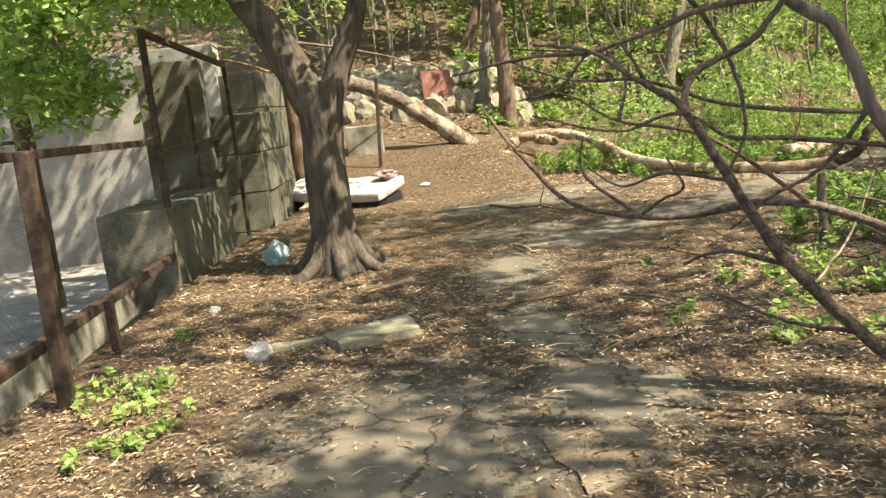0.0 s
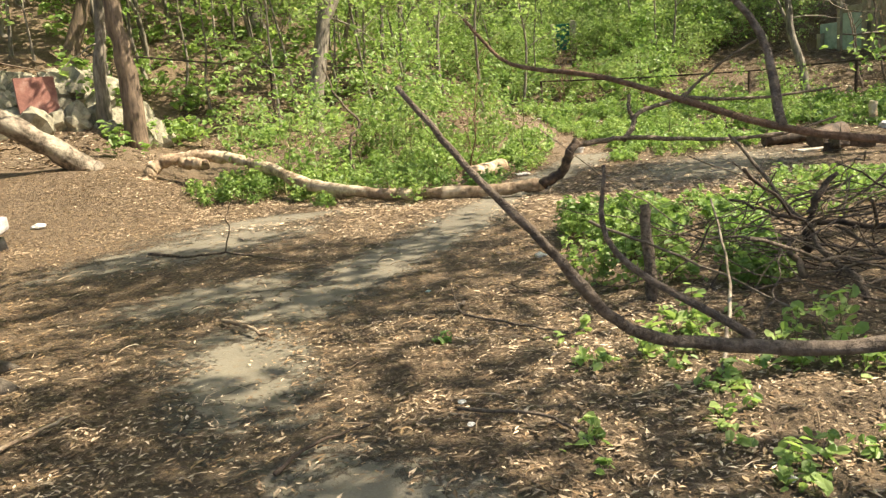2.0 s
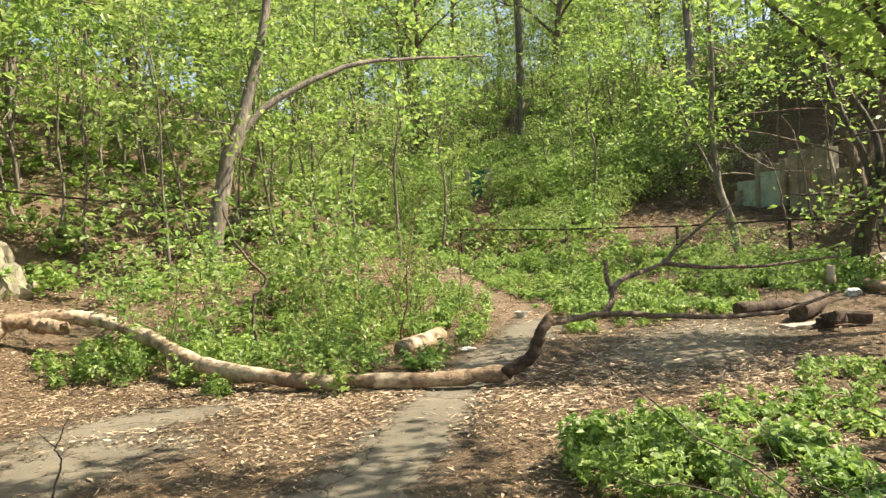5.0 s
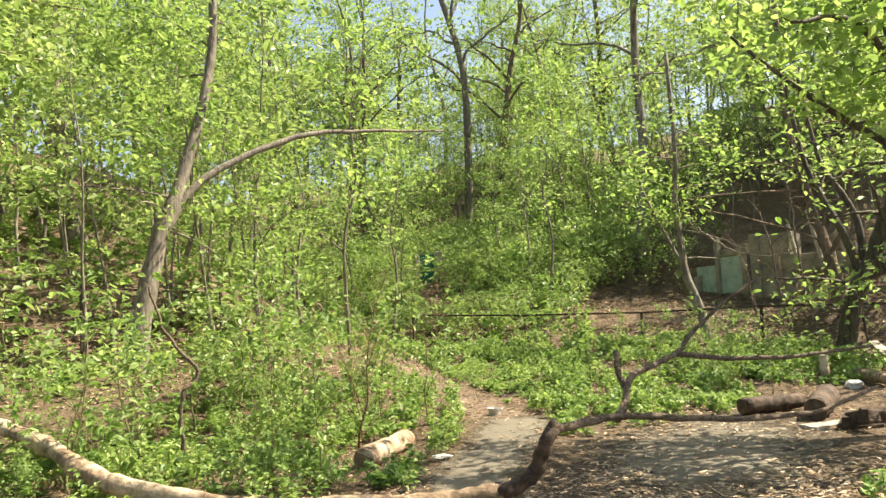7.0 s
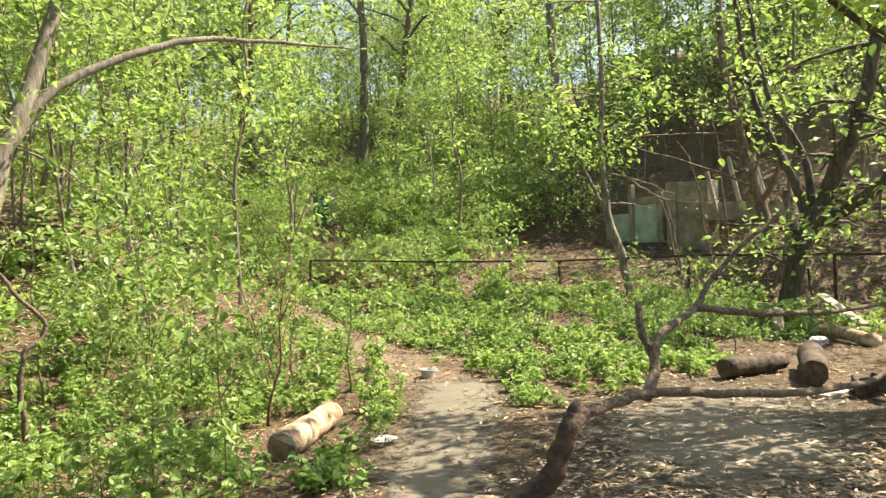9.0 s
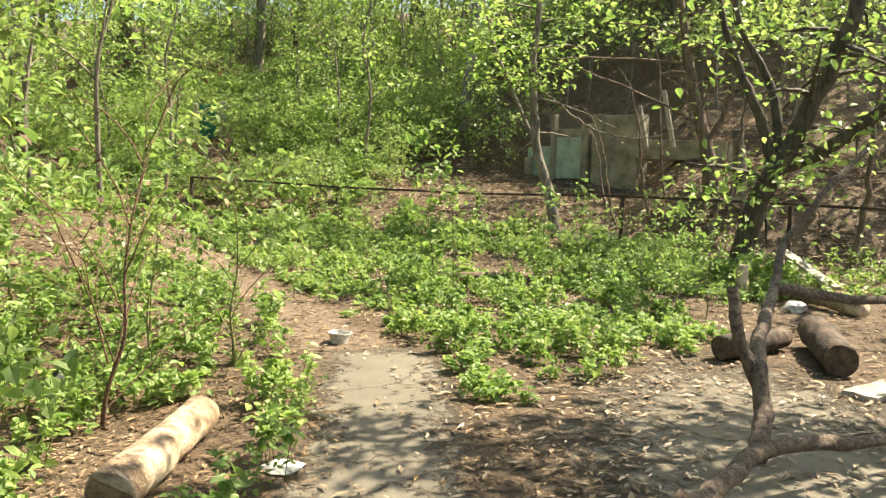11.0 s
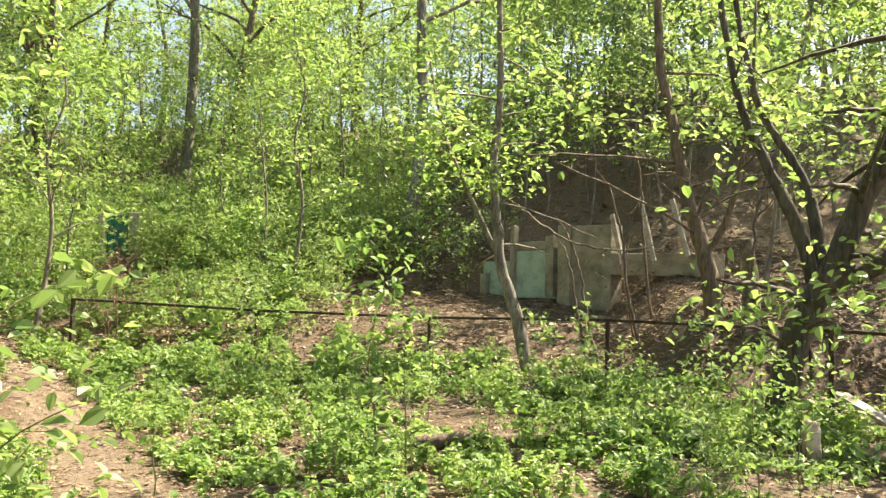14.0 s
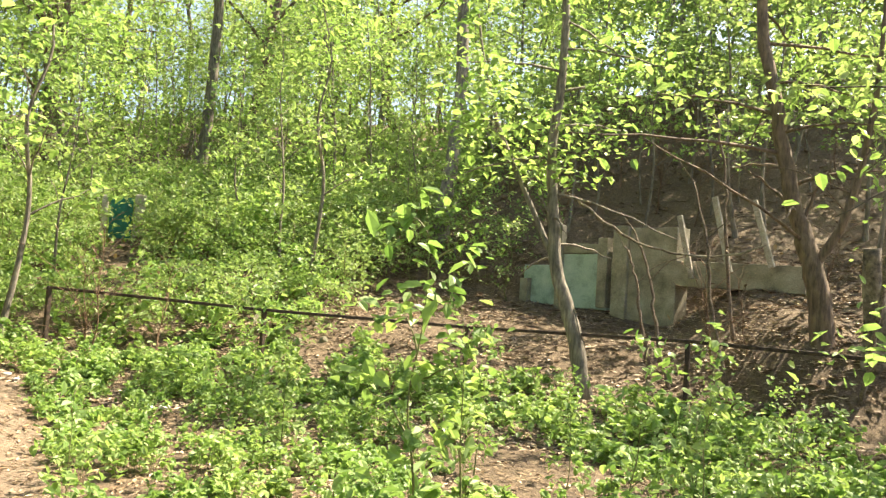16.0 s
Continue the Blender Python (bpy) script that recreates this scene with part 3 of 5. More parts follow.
def herb_patch(name, count, inside, box, tall, size, label, mat, per=16, seed=1):
    """Nettle-like plants: thin stems with leaves in whorls, joined into one patch."""
    r = np.random.default_rng(seed)
    centres, stems = [], Pile()
    xs, ys = r.uniform(box[0], box[1], count * 5), r.uniform(box[2], box[3], count * 5)
    keep = inside(xs, ys) & (nz(xs, ys, 1.7, 2.0) + 0.5 * nz(xs, ys, 4.1, 0.7) > -0.35)
    xs, ys = xs[keep][:count], ys[keep][:count]
    zs = height(xs, ys)
    for x, y, z in zip(xs, ys, zs):
        g = r.uniform(0.45, 1.15) * (0.75 + 0.35 * math.sin(x * 2.1 + 1.7 * math.sin(y * 1.3)))
        h = tall * g * 1.15
        lean = r.normal(size=2) * 0.2 * h
        k = r.random(per) ** 0.7
        c = np.stack([x + lean[0] * k, y + lean[1] * k, z + h * (0.12 + 0.88 * k)], 1) + r.normal(size=(per, 3)) * np.array((0.62, 0.62, 0.12)) * size * (1.6 - k[:, None])
        centres.append(c)
        stems.add(*tube_arrays([(x, y, z - 0.02), (x + lean[0], y + lean[1], z + h)], [0.004, 0.002], 4, 0, 0, False))
    v, q = leaf_arrays(np.vstack(centres), size, r, 0.6, 0.7)
    t = thing(name, (0, 0, 0), label, "plants", kind="stuff")
    part("leaves", quick_mesh("herb_leaves", v, q, mat), t)
    part("stems", stems.mesh("herb_stems", M_STEM), t)


herb_patch("nettle_patch", 420, lambda x, y: (np.maximum(blob(x, y, 4.7, 7.9, 0.75, 1.5, -35), blob(x, y, 3.9, 7.2, 0.9, 0.5, 30)) + 0.25 * nz(x, y) > 0.5), (2.5, 7, 5, 10.5), 0.27, 0.052, "bright green nettles beside the brush pile", M_NETTLE, 30, 3)
herb_patch("nettle_patch", 460, lambda x, y: blob(x, y, 6.6, 8.3, 2.4, 0.9, 5) + 0.4 * nz(x, y, 1.3) > 0.6, (4, 10, 6.5, 10.5), 0.2, 0.055, "scattered low herbs on the clearing", M_NETTLE, 14, 4)
herb_patch("nettle_patch", 1200, lambda x, y: (np.maximum(strip(x, y, [(3.0, 16), (4.6, 13.6), (6.2, 14.6), (8.4, 16.6), (10.2, 19.0)], 1.3), strip(x, y, [(5, 15.5), (8, 18.5)], 1.6)) + 0.35 * nz(x, y) > 0.5) & (trodden(x, y) < 0.2) & (paved(x, y) < 0.4) & (blob(x, y, 6.5, 14, 1.1, 0.55, 35) < 0.5), (2, 12, 12, 22), 0.36, 0.056, "green nettles and young herbs behind the fallen log", M_NETTLE, 26, 5)
herb_patch("nettle_patch", 1750, lambda x, y: (strip(x, y, [(10.6, 14.0), (12.3, 16.4), (14, 19), (15.3, 22.5)], 2.0) + 0.3 * nz(x, y, 0.8, 1) > 0.5) & (trodden(x, y) < 0.45) & (paved(x, y) < 0.4), (8, 20, 12, 27), 0.30, 0.056, "thick green nettles along the foot of the bank", M_NETTLE, 26, 6)
herb_patch("nettle_patch", 500, lambda x, y: strip(x, y, [(15.5, 14), (17.5, 12), (18.5, 8)], 1.6) + 0.3 * nz(x, y, 0.8, 1) > 0.5, (12, 22, 5, 16), 0.35, 0.07, "green herbs at the foot of the bank", M_NETTLE, 18, 7)
herb_patch("wood_herbs", 2600, lambda x, y: (height(x, y) > 0.5) & ((x - 19.2) * -FN[1] + (y - 16.6) * FN[0] > 6.5) & (trodden(x, y) < 0.3) & (nz(x, y, 0.5) > -0.7), (1, 38, 18, 42), 0.6, 0.14, "green undergrowth on the wooded slope", M_NETTLE, 16, 8)
herb_patch("nettle_patch", 1100, lambda x, y: (strip(x, y, [(15.6, 25), (17.2, 22.5), (18.2, 19.5), (17.8, 16), (16.2, 14.2)], 1.5) + 0.5 * nz(x, y, 0.9, 2) > 0.6) & (trodden(x, y) < 0.3), (12, 21, 12, 27), 0.4, 0.085, "loose green herbs below the fence", M_NETTLE, 18, 16)
herb_patch("grass_tufts", 60, lambda x, y: (blob(x, y, -1.9, 4.6, 0.35, 1.2, 0) + 0.5 * nz(x, y, 1.5) > 0.6), (-2.6, -1, 2.5, 7), 0.1, 0.05, "small green weeds by the fence kerb", M_NETTLE, 10, 9)

herb_patch("weeds", 45, lambda x, y: blob(x, y, 2.9, 4.9, 0.7, 0.8, 10) + 0.5 * nz(x, y, 1.4, 1) > 0.6, (1.8, 4.0, 3.6, 6.0), 0.2, 0.06, "broad-leaved green plants before the brush pile", M_NETTLE, 11, 19)
herb_patch("weeds", 110, lambda x, y: (blob(x, y, 2.5, 5.0, 0.8, 1.3, 10) + 0.6 * nz(x, y, 1.4, 4) > 0.75) & (paved(x, y) < 0.3), (1.3, 4.2, 2.8, 7.5), 0.11, 0.05, "small green weeds on the littered ground", M_NETTLE, 11, 10)

# ---- dry leaves and twigs ----
def litter(name, count, inside, box, size, seed, label, mat=None):
    r = np.random.default_rng(seed)
    xs, ys = r.uniform(box[0], box[1], count * 4), r.uniform(box[2], box[3], count * 4)
    keep = inside(xs, ys, r)
    xs, ys = xs[keep][:count], ys[keep][:count]
    n = len(xs)
    c = np.stack([xs, ys, height(xs, ys) + 0.012 + 0.012 * r.random(n)], 1)
    v, q = leaf_arrays(c, size, r, 0.97, 0.3, 0.5, True)
    v = v.reshape(n, 4, 3)
    v[:, :, 2] = c[:, None, 2] + (v[:, :, 2] - c[:, None, 2]) * 0.3
    tagged(new(name, quick_mesh(name, v.reshape(-1, 3), q, mat or M_LITTER)), label, "leaf litter", kind="stuff")


litter("leaf_litter", 128000, lambda x, y, r: (paved(x, y) + 0.6 * r.normal(size=len(x)) < 0.55) & (x > -2.6), (-2.6, 8, 1.5, 18), 0.036, 11, "dry brown leaves and chips on the path")
litter("leaf_litter", 30000, lambda x, y, r: (paved(x, y) + 0.9 * r.normal(size=len(x)) < 0.3), (6, 18, 9, 25), 0.07, 12, "dry leaves and stalks at the foot of the bank")
litter("leaf_litter", 52000, lambda x, y, r: ((x - 15.8) * FN[0] + (y - 25.5) * FN[1] > -2.2) & (nz(x, y, 0.9, 3) + r.normal(size=len(x)) > -0.3), (13, 27, 10, 28), 0.1, 14, "pale dry leaves covering the bank", M_LITTER_PALE)
litter("leaf_litter", 13000, lambda x, y, r: (paved(x, y) + 0.6 * r.normal(size=len(x)) < 0.55) & (nz(x, y, 0.6, 3) + 0.5 * r.normal(size=len(x)) > 0.0) & (x > -2.6), (-2.6, 6, 1.5, 14), 0.042, 15, "pale dry leaves and chips scattered on the path", M_LITTER_PALE)

litter("leaf_litter", 15000, lambda x, y, r: (strip(x, y, [(1.8, 16.5), (3.3, 12.6), (5.2, 10.9), (7.2, 9.9)], 1.1) + 0.6 * r.normal(size=len(x)) > 0.5) & (paved(x, y) < 0.9), (0, 9, 8.5, 18), 0.06, 17, "pale straw and dry stalks along the fallen log", M_LITTER_PALE)
litter("leaf_litter", 9000, lambda x, y, r: (strip(x, y, [(8.5, 10.6), (11, 13.2), (13.5, 17.5), (15.2, 23)], 1.5) + 0.6 * r.normal(size=len(x)) > 0.4), (6, 18, 9, 25), 0.065, 18, "pale dry stalks between the herbs", M_LITTER_PALE)

litter("leaf_litter", 11000, lambda x, y, r: (height(x, y) > 0.4) & (nz(x, y, 0.7, 1) + r.normal(size=len(x)) > -0.2), (-2, 11, 18.5, 25), 0.11, 20, "pale dry leaves on the stony far bank", M_LITTER_PALE)

litter("leaf_litter", 42000, lambda x, y, r: (paved(x, y) + 0.5 * r.normal(size=len(x)) < 0.5), (-2.3, 4.5, 1.3, 7.5), 0.027, 21, "fine dry straw and leaf crumbs on the path", M_LITTER_PALE)


def twig_litter():
    r = np.random.default_rng(15)
    p = Pile()
    for _ in range(800):
        x, y = r.uniform(-2.4, 6), r.uniform(2, 15)
        a, l = r.uniform(0, 6.28), r.uniform(0.05, 0.2)
        z = ground_z(x, y) + 0.012
        p.tube([(x, y, z), (x + math.cos(a) * l / 2 + r.normal() * 0.02, y + math.sin(a) * l / 2, z + 0.012), (x + math.cos(a) * l, y + math.sin(a) * l, z)], 0.0035, 0.0015, 2, 4, 0.002, 0, 1)
    tagged(new("twigs", p.mesh("twigs", M_LITTER_PALE)), "small dry twigs scattered on the ground", "twigs", kind="stuff")


twig_litter()

# ---- the big tree by the path ----
def fork_tree():
    t = thing("tree", (-1.05, 7.9, 0), "dark-barked forked tree beside the path", "tree")
    p = Pile()
    line = bend([(0, 0, -0.1), (0, 0, 0.3), (-0.01, 0, 1.0), (0.02, 0, 1.6), (0.02, 0, 1.85)], 5)
    z = line[:, 2]
    p.add(*tube_arrays(line, 0.2 + 0.16 * np.exp(-np.maximum(z, 0) / 0.25) + 0.05 * smooth(z, 1.2, 1.9), 20, 0.025, 2))
    left = p.tube([(-0.02, 0, 1.62), (-0.16, 0, 1.95), (-0.39, 0.02, 2.4), (-0.62, 0.05, 2.75), (-1.1, 0.2, 3.6), (-1.5, 0.5, 5.5), (-1.7, 0.9, 8.5)], 0.205, 0.06, 5, 14, 0.0, 0.025, 3)
    right = p.tube([(0.1, 0, 1.6), (0.25, 0.02, 1.98), (0.38, 0.03, 2.25), (0.5, 0.05, 2.6), (0.65, 0.2, 3.6), (0.9, 0.3, 6.0), (1.1, 0.2, 9.0)], 0.14, 0.05, 5, 12, 0.0, 0.025, 4)
    r = np.random.default_rng(6)
    for a in range(7):
        d = np.array([math.cos(a * 0.9 + 0.4), math.sin(a * 0.9 + 0.4), 0])
        p.tube([d * 0.1 + (0, 0, 0.42), d * 0.3 + (0, 0, 0.12), d * r.uniform(0.45, 0.6) + (0, 0, -0.03)], 0.1, 0.05, 4, 8, 0.0, 0.05, a)
    tips = []
    for k, limb in enumerate((left, right)):
        for i in range(12):
            s = limb[int(len(limb) * (0.52 + 0.04 * i)) - 1] if int(len(limb) * (0.52 + 0.04 * i)) < len(limb) else limb[-1]
            a = i * 2.4 + k
            d = np.array([math.cos(a), math.sin(a), 0.35]) * r.uniform(2.0, 4.6)
            lim = p.tube([s, s + d * 0.5 + (0, 0, 0.15), s + d], 0.04, 0.008, 4, 5, 0.03, 0.05, i)
            tips += list(lim[3:])
    for i in range(9):
        s = left[-1 - 2 * (i % 5)] if i % 2 else right[-1 - 2 * (i % 5)]
        d = np.array([-1.0 + 0.35 * i, 3.6 + 0.3 * (i % 3), 0.5 - 0.2 * (i % 3)])
        lim = p.tube([s, s + d * 0.5 + (0, 0, 0.3), s + d], 0.05, 0.008, 5, 5, 0.04, 0.05, i)
        tips += list(lim[8:])
    tips = np.array(tips)
    n = 11500
    c = tips[r.integers(0, len(tips), n)] + r.normal(size=(n, 3)) * np.array((0.32, 0.32, 0.22))
    c = c[c[:, 2] > 3.3]
    part("trunk", p.mesh("fork_trunk", M_BARK), t)
    v, q = leaf_arrays(c, 0.14, r)
    part("crown", quick_mesh("fork_crown", v, q, M_LEAF), t)


fork_tree()


def limb_tree(at, stems, tips_spread, leaves, size, mat, wood_mat, label, low, seed, sides=10, name="tree"):
    """A tree with hand-placed stems: each a list of points and two radii; leaves hang round the outer parts."""
    t = thing(name, at, label, "tree")
    r = np.random.default_rng(seed)
    tips, trunk = [], None
    for i, (pts, r0, r1) in enumerate(stems):
        p = Pile()
        line = p.tube(pts, r0, r1, 5, sides, r0 * 0.06, 0.04, seed + i)
        for s in line[len(line) // 3:]:
            if r.random() < 0.75:
                d = r.normal(size=3) * np.array((1, 1, 0.5)) * tips_spread
                tw = p.tube([s, s + d * 0.5 + (0, 0, 0.08), s + d], r1 * 0.5, r1 * 0.15, 3, 4, 0.02, 0, i)
                tips += list(tw[2:])
        data = p.mesh("limb_wood", wood_mat)
        if trunk is None:
            trunk = part("trunk", data, t)
        else:
            part("limb", data, trunk)
    if leaves:
        tips = np.array(tips)
        k = r.integers(0, len(tips), leaves)
        c = tips[k] + r.normal(size=(leaves, 3)) * np.array((0.3, 0.3, 0.2)) * min(tips_spread, 1)
        c = c[c[:, 2] > low]
        v, q = leaf_arrays(c, size, r)
        part("crown", quick_mesh("limb_leaves", v, q, mat), t)
    return t


POLES = []
# second trunk behind the mattress
limb_tree((-2.55, 15.9, 0), [([(0, 0, -0.1), (0, 0, 1.0), (-0.05, 0, 2.1), (-0.4, 0, 3.3), (-0.9, 0.1, 4.5), (-1.2, 0.3, 9)], 0.24, 0.07),
                             ([(-0.4, 0, 3.3), (0.4, 0.2, 5), (0.8, 0.5, 9)], 0.12, 0.04)], 1.5, 2600, 0.12, M_LEAF, M_BARK_BROWN, "brown tree trunk behind the old mattress", 3.6, 21)
# maple hanging over the yard fence
limb_tree((-5.2, 10.5, -0.6), [([(0, 0, -0.1), (0, 0, 2.2), (0.2, -0.2, 4.5), (0.3, 0, 8)], 0.16, 0.05),
                               ([(0.1, -0.1, 2.6), (0.3, -1.0, 3.0), (0.5, -2.2, 3.1), (0.7, -3.0, 2.8)], 0.05, 0.01),
                               ([(0.1, -0.1, 3.0), (1.2, -0.4, 3.7), (2.4, -0.6, 3.8), (3.2, -0.8, 3.6)], 0.06, 0.012),
                               ([(0.2, -0.1, 3.6), (-0.6, -1.6, 3.6), (-0.8, -2.8, 3.2)], 0.05, 0.012),
                               ([(0.1, -0.1, 2.9), (1.0, -1.4, 3.6), (1.7, -2.5, 3.4), (2.0, -3.1, 2.9)], 0.05, 0.01),
                               ([(0.2, -0.1, 3.3), (1.4, -1.2, 3.9), (2.4, -2.0, 3.8), (2.9, -2.6, 3.4)], 0.05, 0.01),
                               ([(0.1, -0.1, 2.5), (0.9, -1.2, 2.9), (1.5, -1.9, 2.7), (1.8, -2.4, 2.3)], 0.04, 0.01)], 0.7, 12000, 0.095, M_LEAF_YELLOW, M_BARK_BROWN, "maple with bright leaves hanging over the yard fence", 2.15, 22)
# dark many-stemmed tree on the far side of the clearing
limb_tree((17.4, 13.6, ground_z(17.4, 13.6)), [([(0, 0.1, -0.2), (0, 0.05, 0.5), (0, -0.15, 1.3), (0, -0.4, 1.8), (0.05, -0.75, 2.6), (0.1, -1.05, 3.4), (0.1, -1.4, 4.4), (0.2, -1.9, 7.5)], 0.2, 0.1),
                              ([(0, -0.35, 1.75), (-0.05, -0.1, 2.6), (-0.1, 0.25, 3.4), (-0.1, 0.6, 4.4), (0, 1.0, 7.0)], 0.1, 0.03),
                              ([(0.1, -0.4, 1.9), (0.2, -0.25, 2.9), (0.2, 0.0, 3.5), (0.2, 0.4, 4.3), (0.3, 0.8, 6.5)], 0.085, 0.03),
                              ([(0, -0.4, 1.8), (0.1, -0.9, 2.02), (0.1, -1.65, 2.55), (0.1, -2.2, 3.25), (0.1, -2.8, 4.0), (0.2, -3.6, 6)], 0.13, 0.05),
                              ([(0.1, -2.1, 3.15), (0.15, -2.2, 3.5), (0.2, -2.6, 4.1)], 0.05, 0.02),
                              ([(0.0, -0.1, 1.0), (-0.7, 0.3, 1.3), (-1.3, 0.5, 1.15)], 0.03, 0.008),
                              ([(0.0, -0.1, 1.2), (-0.6, -0.5, 1.4), (-1.2, -0.7, 1.3)], 0.025, 0.008)], 0.85, 1200, 0.13, M_LEAF_YELLOW, M_BARK, "dark many-stemmed maple at the edge of the clearing", 0.4, 23, 14)
# maple right of the clearing
limb_tree((11.6, 9.4, 0), [([(0, 0, -0.2), (0, 0.02, 1.2), (0.1, 0.1, 2.6), (0.2, 0.2, 5), (0.2, 0.3, 9)], 0.19, 0.05),
                           ([(0, 0, 0.9), (-0.3, 0.3, 2.2), (-0.8, 0.5, 4), (-1, 0.8, 8)], 0.11, 0.03),
                           ([(0.05, 0.05, 2.2), (-1.0, 0.2, 3.4), (-2.2, 0.3, 4.2), (-3.2, 0.5, 4.1)], 0.07, 0.015),
                           ([(0.05, 0.05, 2.6), (-0.6, 1.4, 3.8), (-1.2, 2.4, 5.0)], 0.06, 0.015)], 0.9, 5200, 0.12, M_LEAF_YELLOW, M_BARK, "dark-stemmed maple with yellow-green leaves beside the clearing", 3.0, 24)
# thin leaning tree on the bank
limb_tree((19.95, 18.25, ground_z(19.95, 18.25)), [([(0, 0, -0.15), (0, 0.3, 1.05), (0, 0.6, 1.9), (0, 0.72, 2.9), (0, 0.78, 3.9), (0, 0.68, 5.4), (0.1, 0.8, 8)], 0.13, 0.05),
                                                 ([(0, 0.58, 1.9), (0, 1.13, 2.95), (0, 1.8, 4.3), (0.1, 2.2, 5.5), (0.1, 2.5, 7)], 0.05, 0.015)], 1.0, 2200, 0.13, M_LEAF_YELLOW, M_BARK_GREY, "thin leaning tree on the littered bank", 3.2, 25)
# tree on the bank with a stump at its foot
limb_tree((20.5, 15.1, ground_z(20.5, 15.1)), [([(0, 0, -0.3), (0.05, 0.1, 0.6), (0.1, 0.3, 1.4), (0.1, 0.5, 2.0), (0.1, 0.72, 3.2), (0.1, 1.0, 4.8), (0.2, 1.1, 9)], 0.17, 0.06),
                                               ([(0.05, 0.2, 1.0), (0.1, -0.2, 1.8), (0.2, -0.5, 3.4), (0.3, -0.6, 5.5)], 0.07, 0.02)], 1.1, 2200, 0.13, M_LEAF, M_BARK_BROWN, "brown leaning tree on the bank", 3.0, 26)
# thin bare poles standing on the bank
for i, (x, y, dx, dy, tall) in enumerate(((21.0, 17.3, 0.1, 0.7, 2.4), (20.6, 16.4, 0.0, 0.6, 3.0), (21.8, 17.9, 0.1, 0.5, 1.9), (19.0, 12.2, 0.1, -0.3, 4.5), (22.0, 16.6, 0.0, 0.4, 3.6), (19.6, 14.6, 0, -0.5, 3.2))):
    g = ground_z(x, y)
    POLES.append([(x, y, g - 0.1), (x + dx * 0.3, y + dy * 0.4, g + tall * 0.35), (x + dx * 0.7, y + dy * 0.6, g + tall * 0.7), (x + dx, y + dy, g + tall)])
# pair of trees on the near side of the far fence
limb_tree((6.3, 21.6, ground_z(6.3, 21.6)), [([(0, 0, -0.2), (0.1, 0, 0.8), (0.45, 0, 2.4), (1.1, 0.1, 4.0), (1.8, 0.3, 6.5), (2, 0.5, 10)], 0.24, 0.05),
                                             ([(0.45, 0, 2.4), (1.4, 0, 3.7), (3.4, -0.2, 4.7), (5.2, -0.3, 5.0), (7.4, -0.4, 5.2)], 0.1, 0.02)], 1.1, 2400, 0.12, M_LEAF, M_BARK_GREY, "leaning grey tree with one long bare limb", 5.2, 27)
limb_tree((2.0, 20.4, ground_z(2.0, 20.4)), [([(0, 0, -0.2), (0, 0, 1.5), (-0.1, 0, 3.2), (-0.1, 0.1, 6), (0.1, 0.1, 11)], 0.24, 0.07)], 1.4, 2400, 0.13, M_LEAF, M_BARK_BROWN, "brown straight tree by the stony bank", 3.6, 28)
limb_tree((1.45, 20.9, ground_z(1.45, 20.9)), [([(0, 0, -0.2), (0.1, 0, 1.2), (0.3, 0, 3.2), (0.2, 0.1, 9)], 0.17, 0.05)], 1.3, 1600, 0.13, M_LEAF, M_BARK_GREY, "slender tree by the stony bank", 3.4, 29)


# ---- fallen wood ----
def sawn_face(end, inner, radius, mat, parent, seed):
    """A slightly uneven sawn disc just proud of a log's end."""
    end, inner = np.array(end, float), np.array(inner, float)
    d = (end - inner) / np.linalg.norm(end - inner)
    v, q = tube_arrays([end - d * 0.01, end + d * 0.006], [radius * 0.97, radius * 0.93], 16, 0.03, seed)
    part("cut_face", quick_mesh("cut_face", v, q, mat), parent, "sawn end showing the wood")


def log(name, pts, r0, r1, mat, label, sides=12, n=6, rough=0.06, seed=0, branches=(), cut=None, swell=0.05):
    t = thing(name, (0, 0, 0), label, "log")
    p = Pile()
    p.tube(pts, r0, r1, n, sides, r0 * 0.06, rough, seed, swell=swell)
    stem = part("stem", p.mesh(name, mat), t)
    if cut:
        sawn_face(pts[0], pts[1], r0, cut, stem, seed)
        sawn_face(pts[-1], pts[-2], r1, cut, stem, seed + 1)
    for i, (bp, b0, b1, bm_) in enumerate(branches):
        q = Pile()
        q.tube(bp, b0, b1, 6, 8, b0 * 0.12, 0.06, seed + i + 1)
        part("branch", q.mesh("branch", bm_), t)
    return t


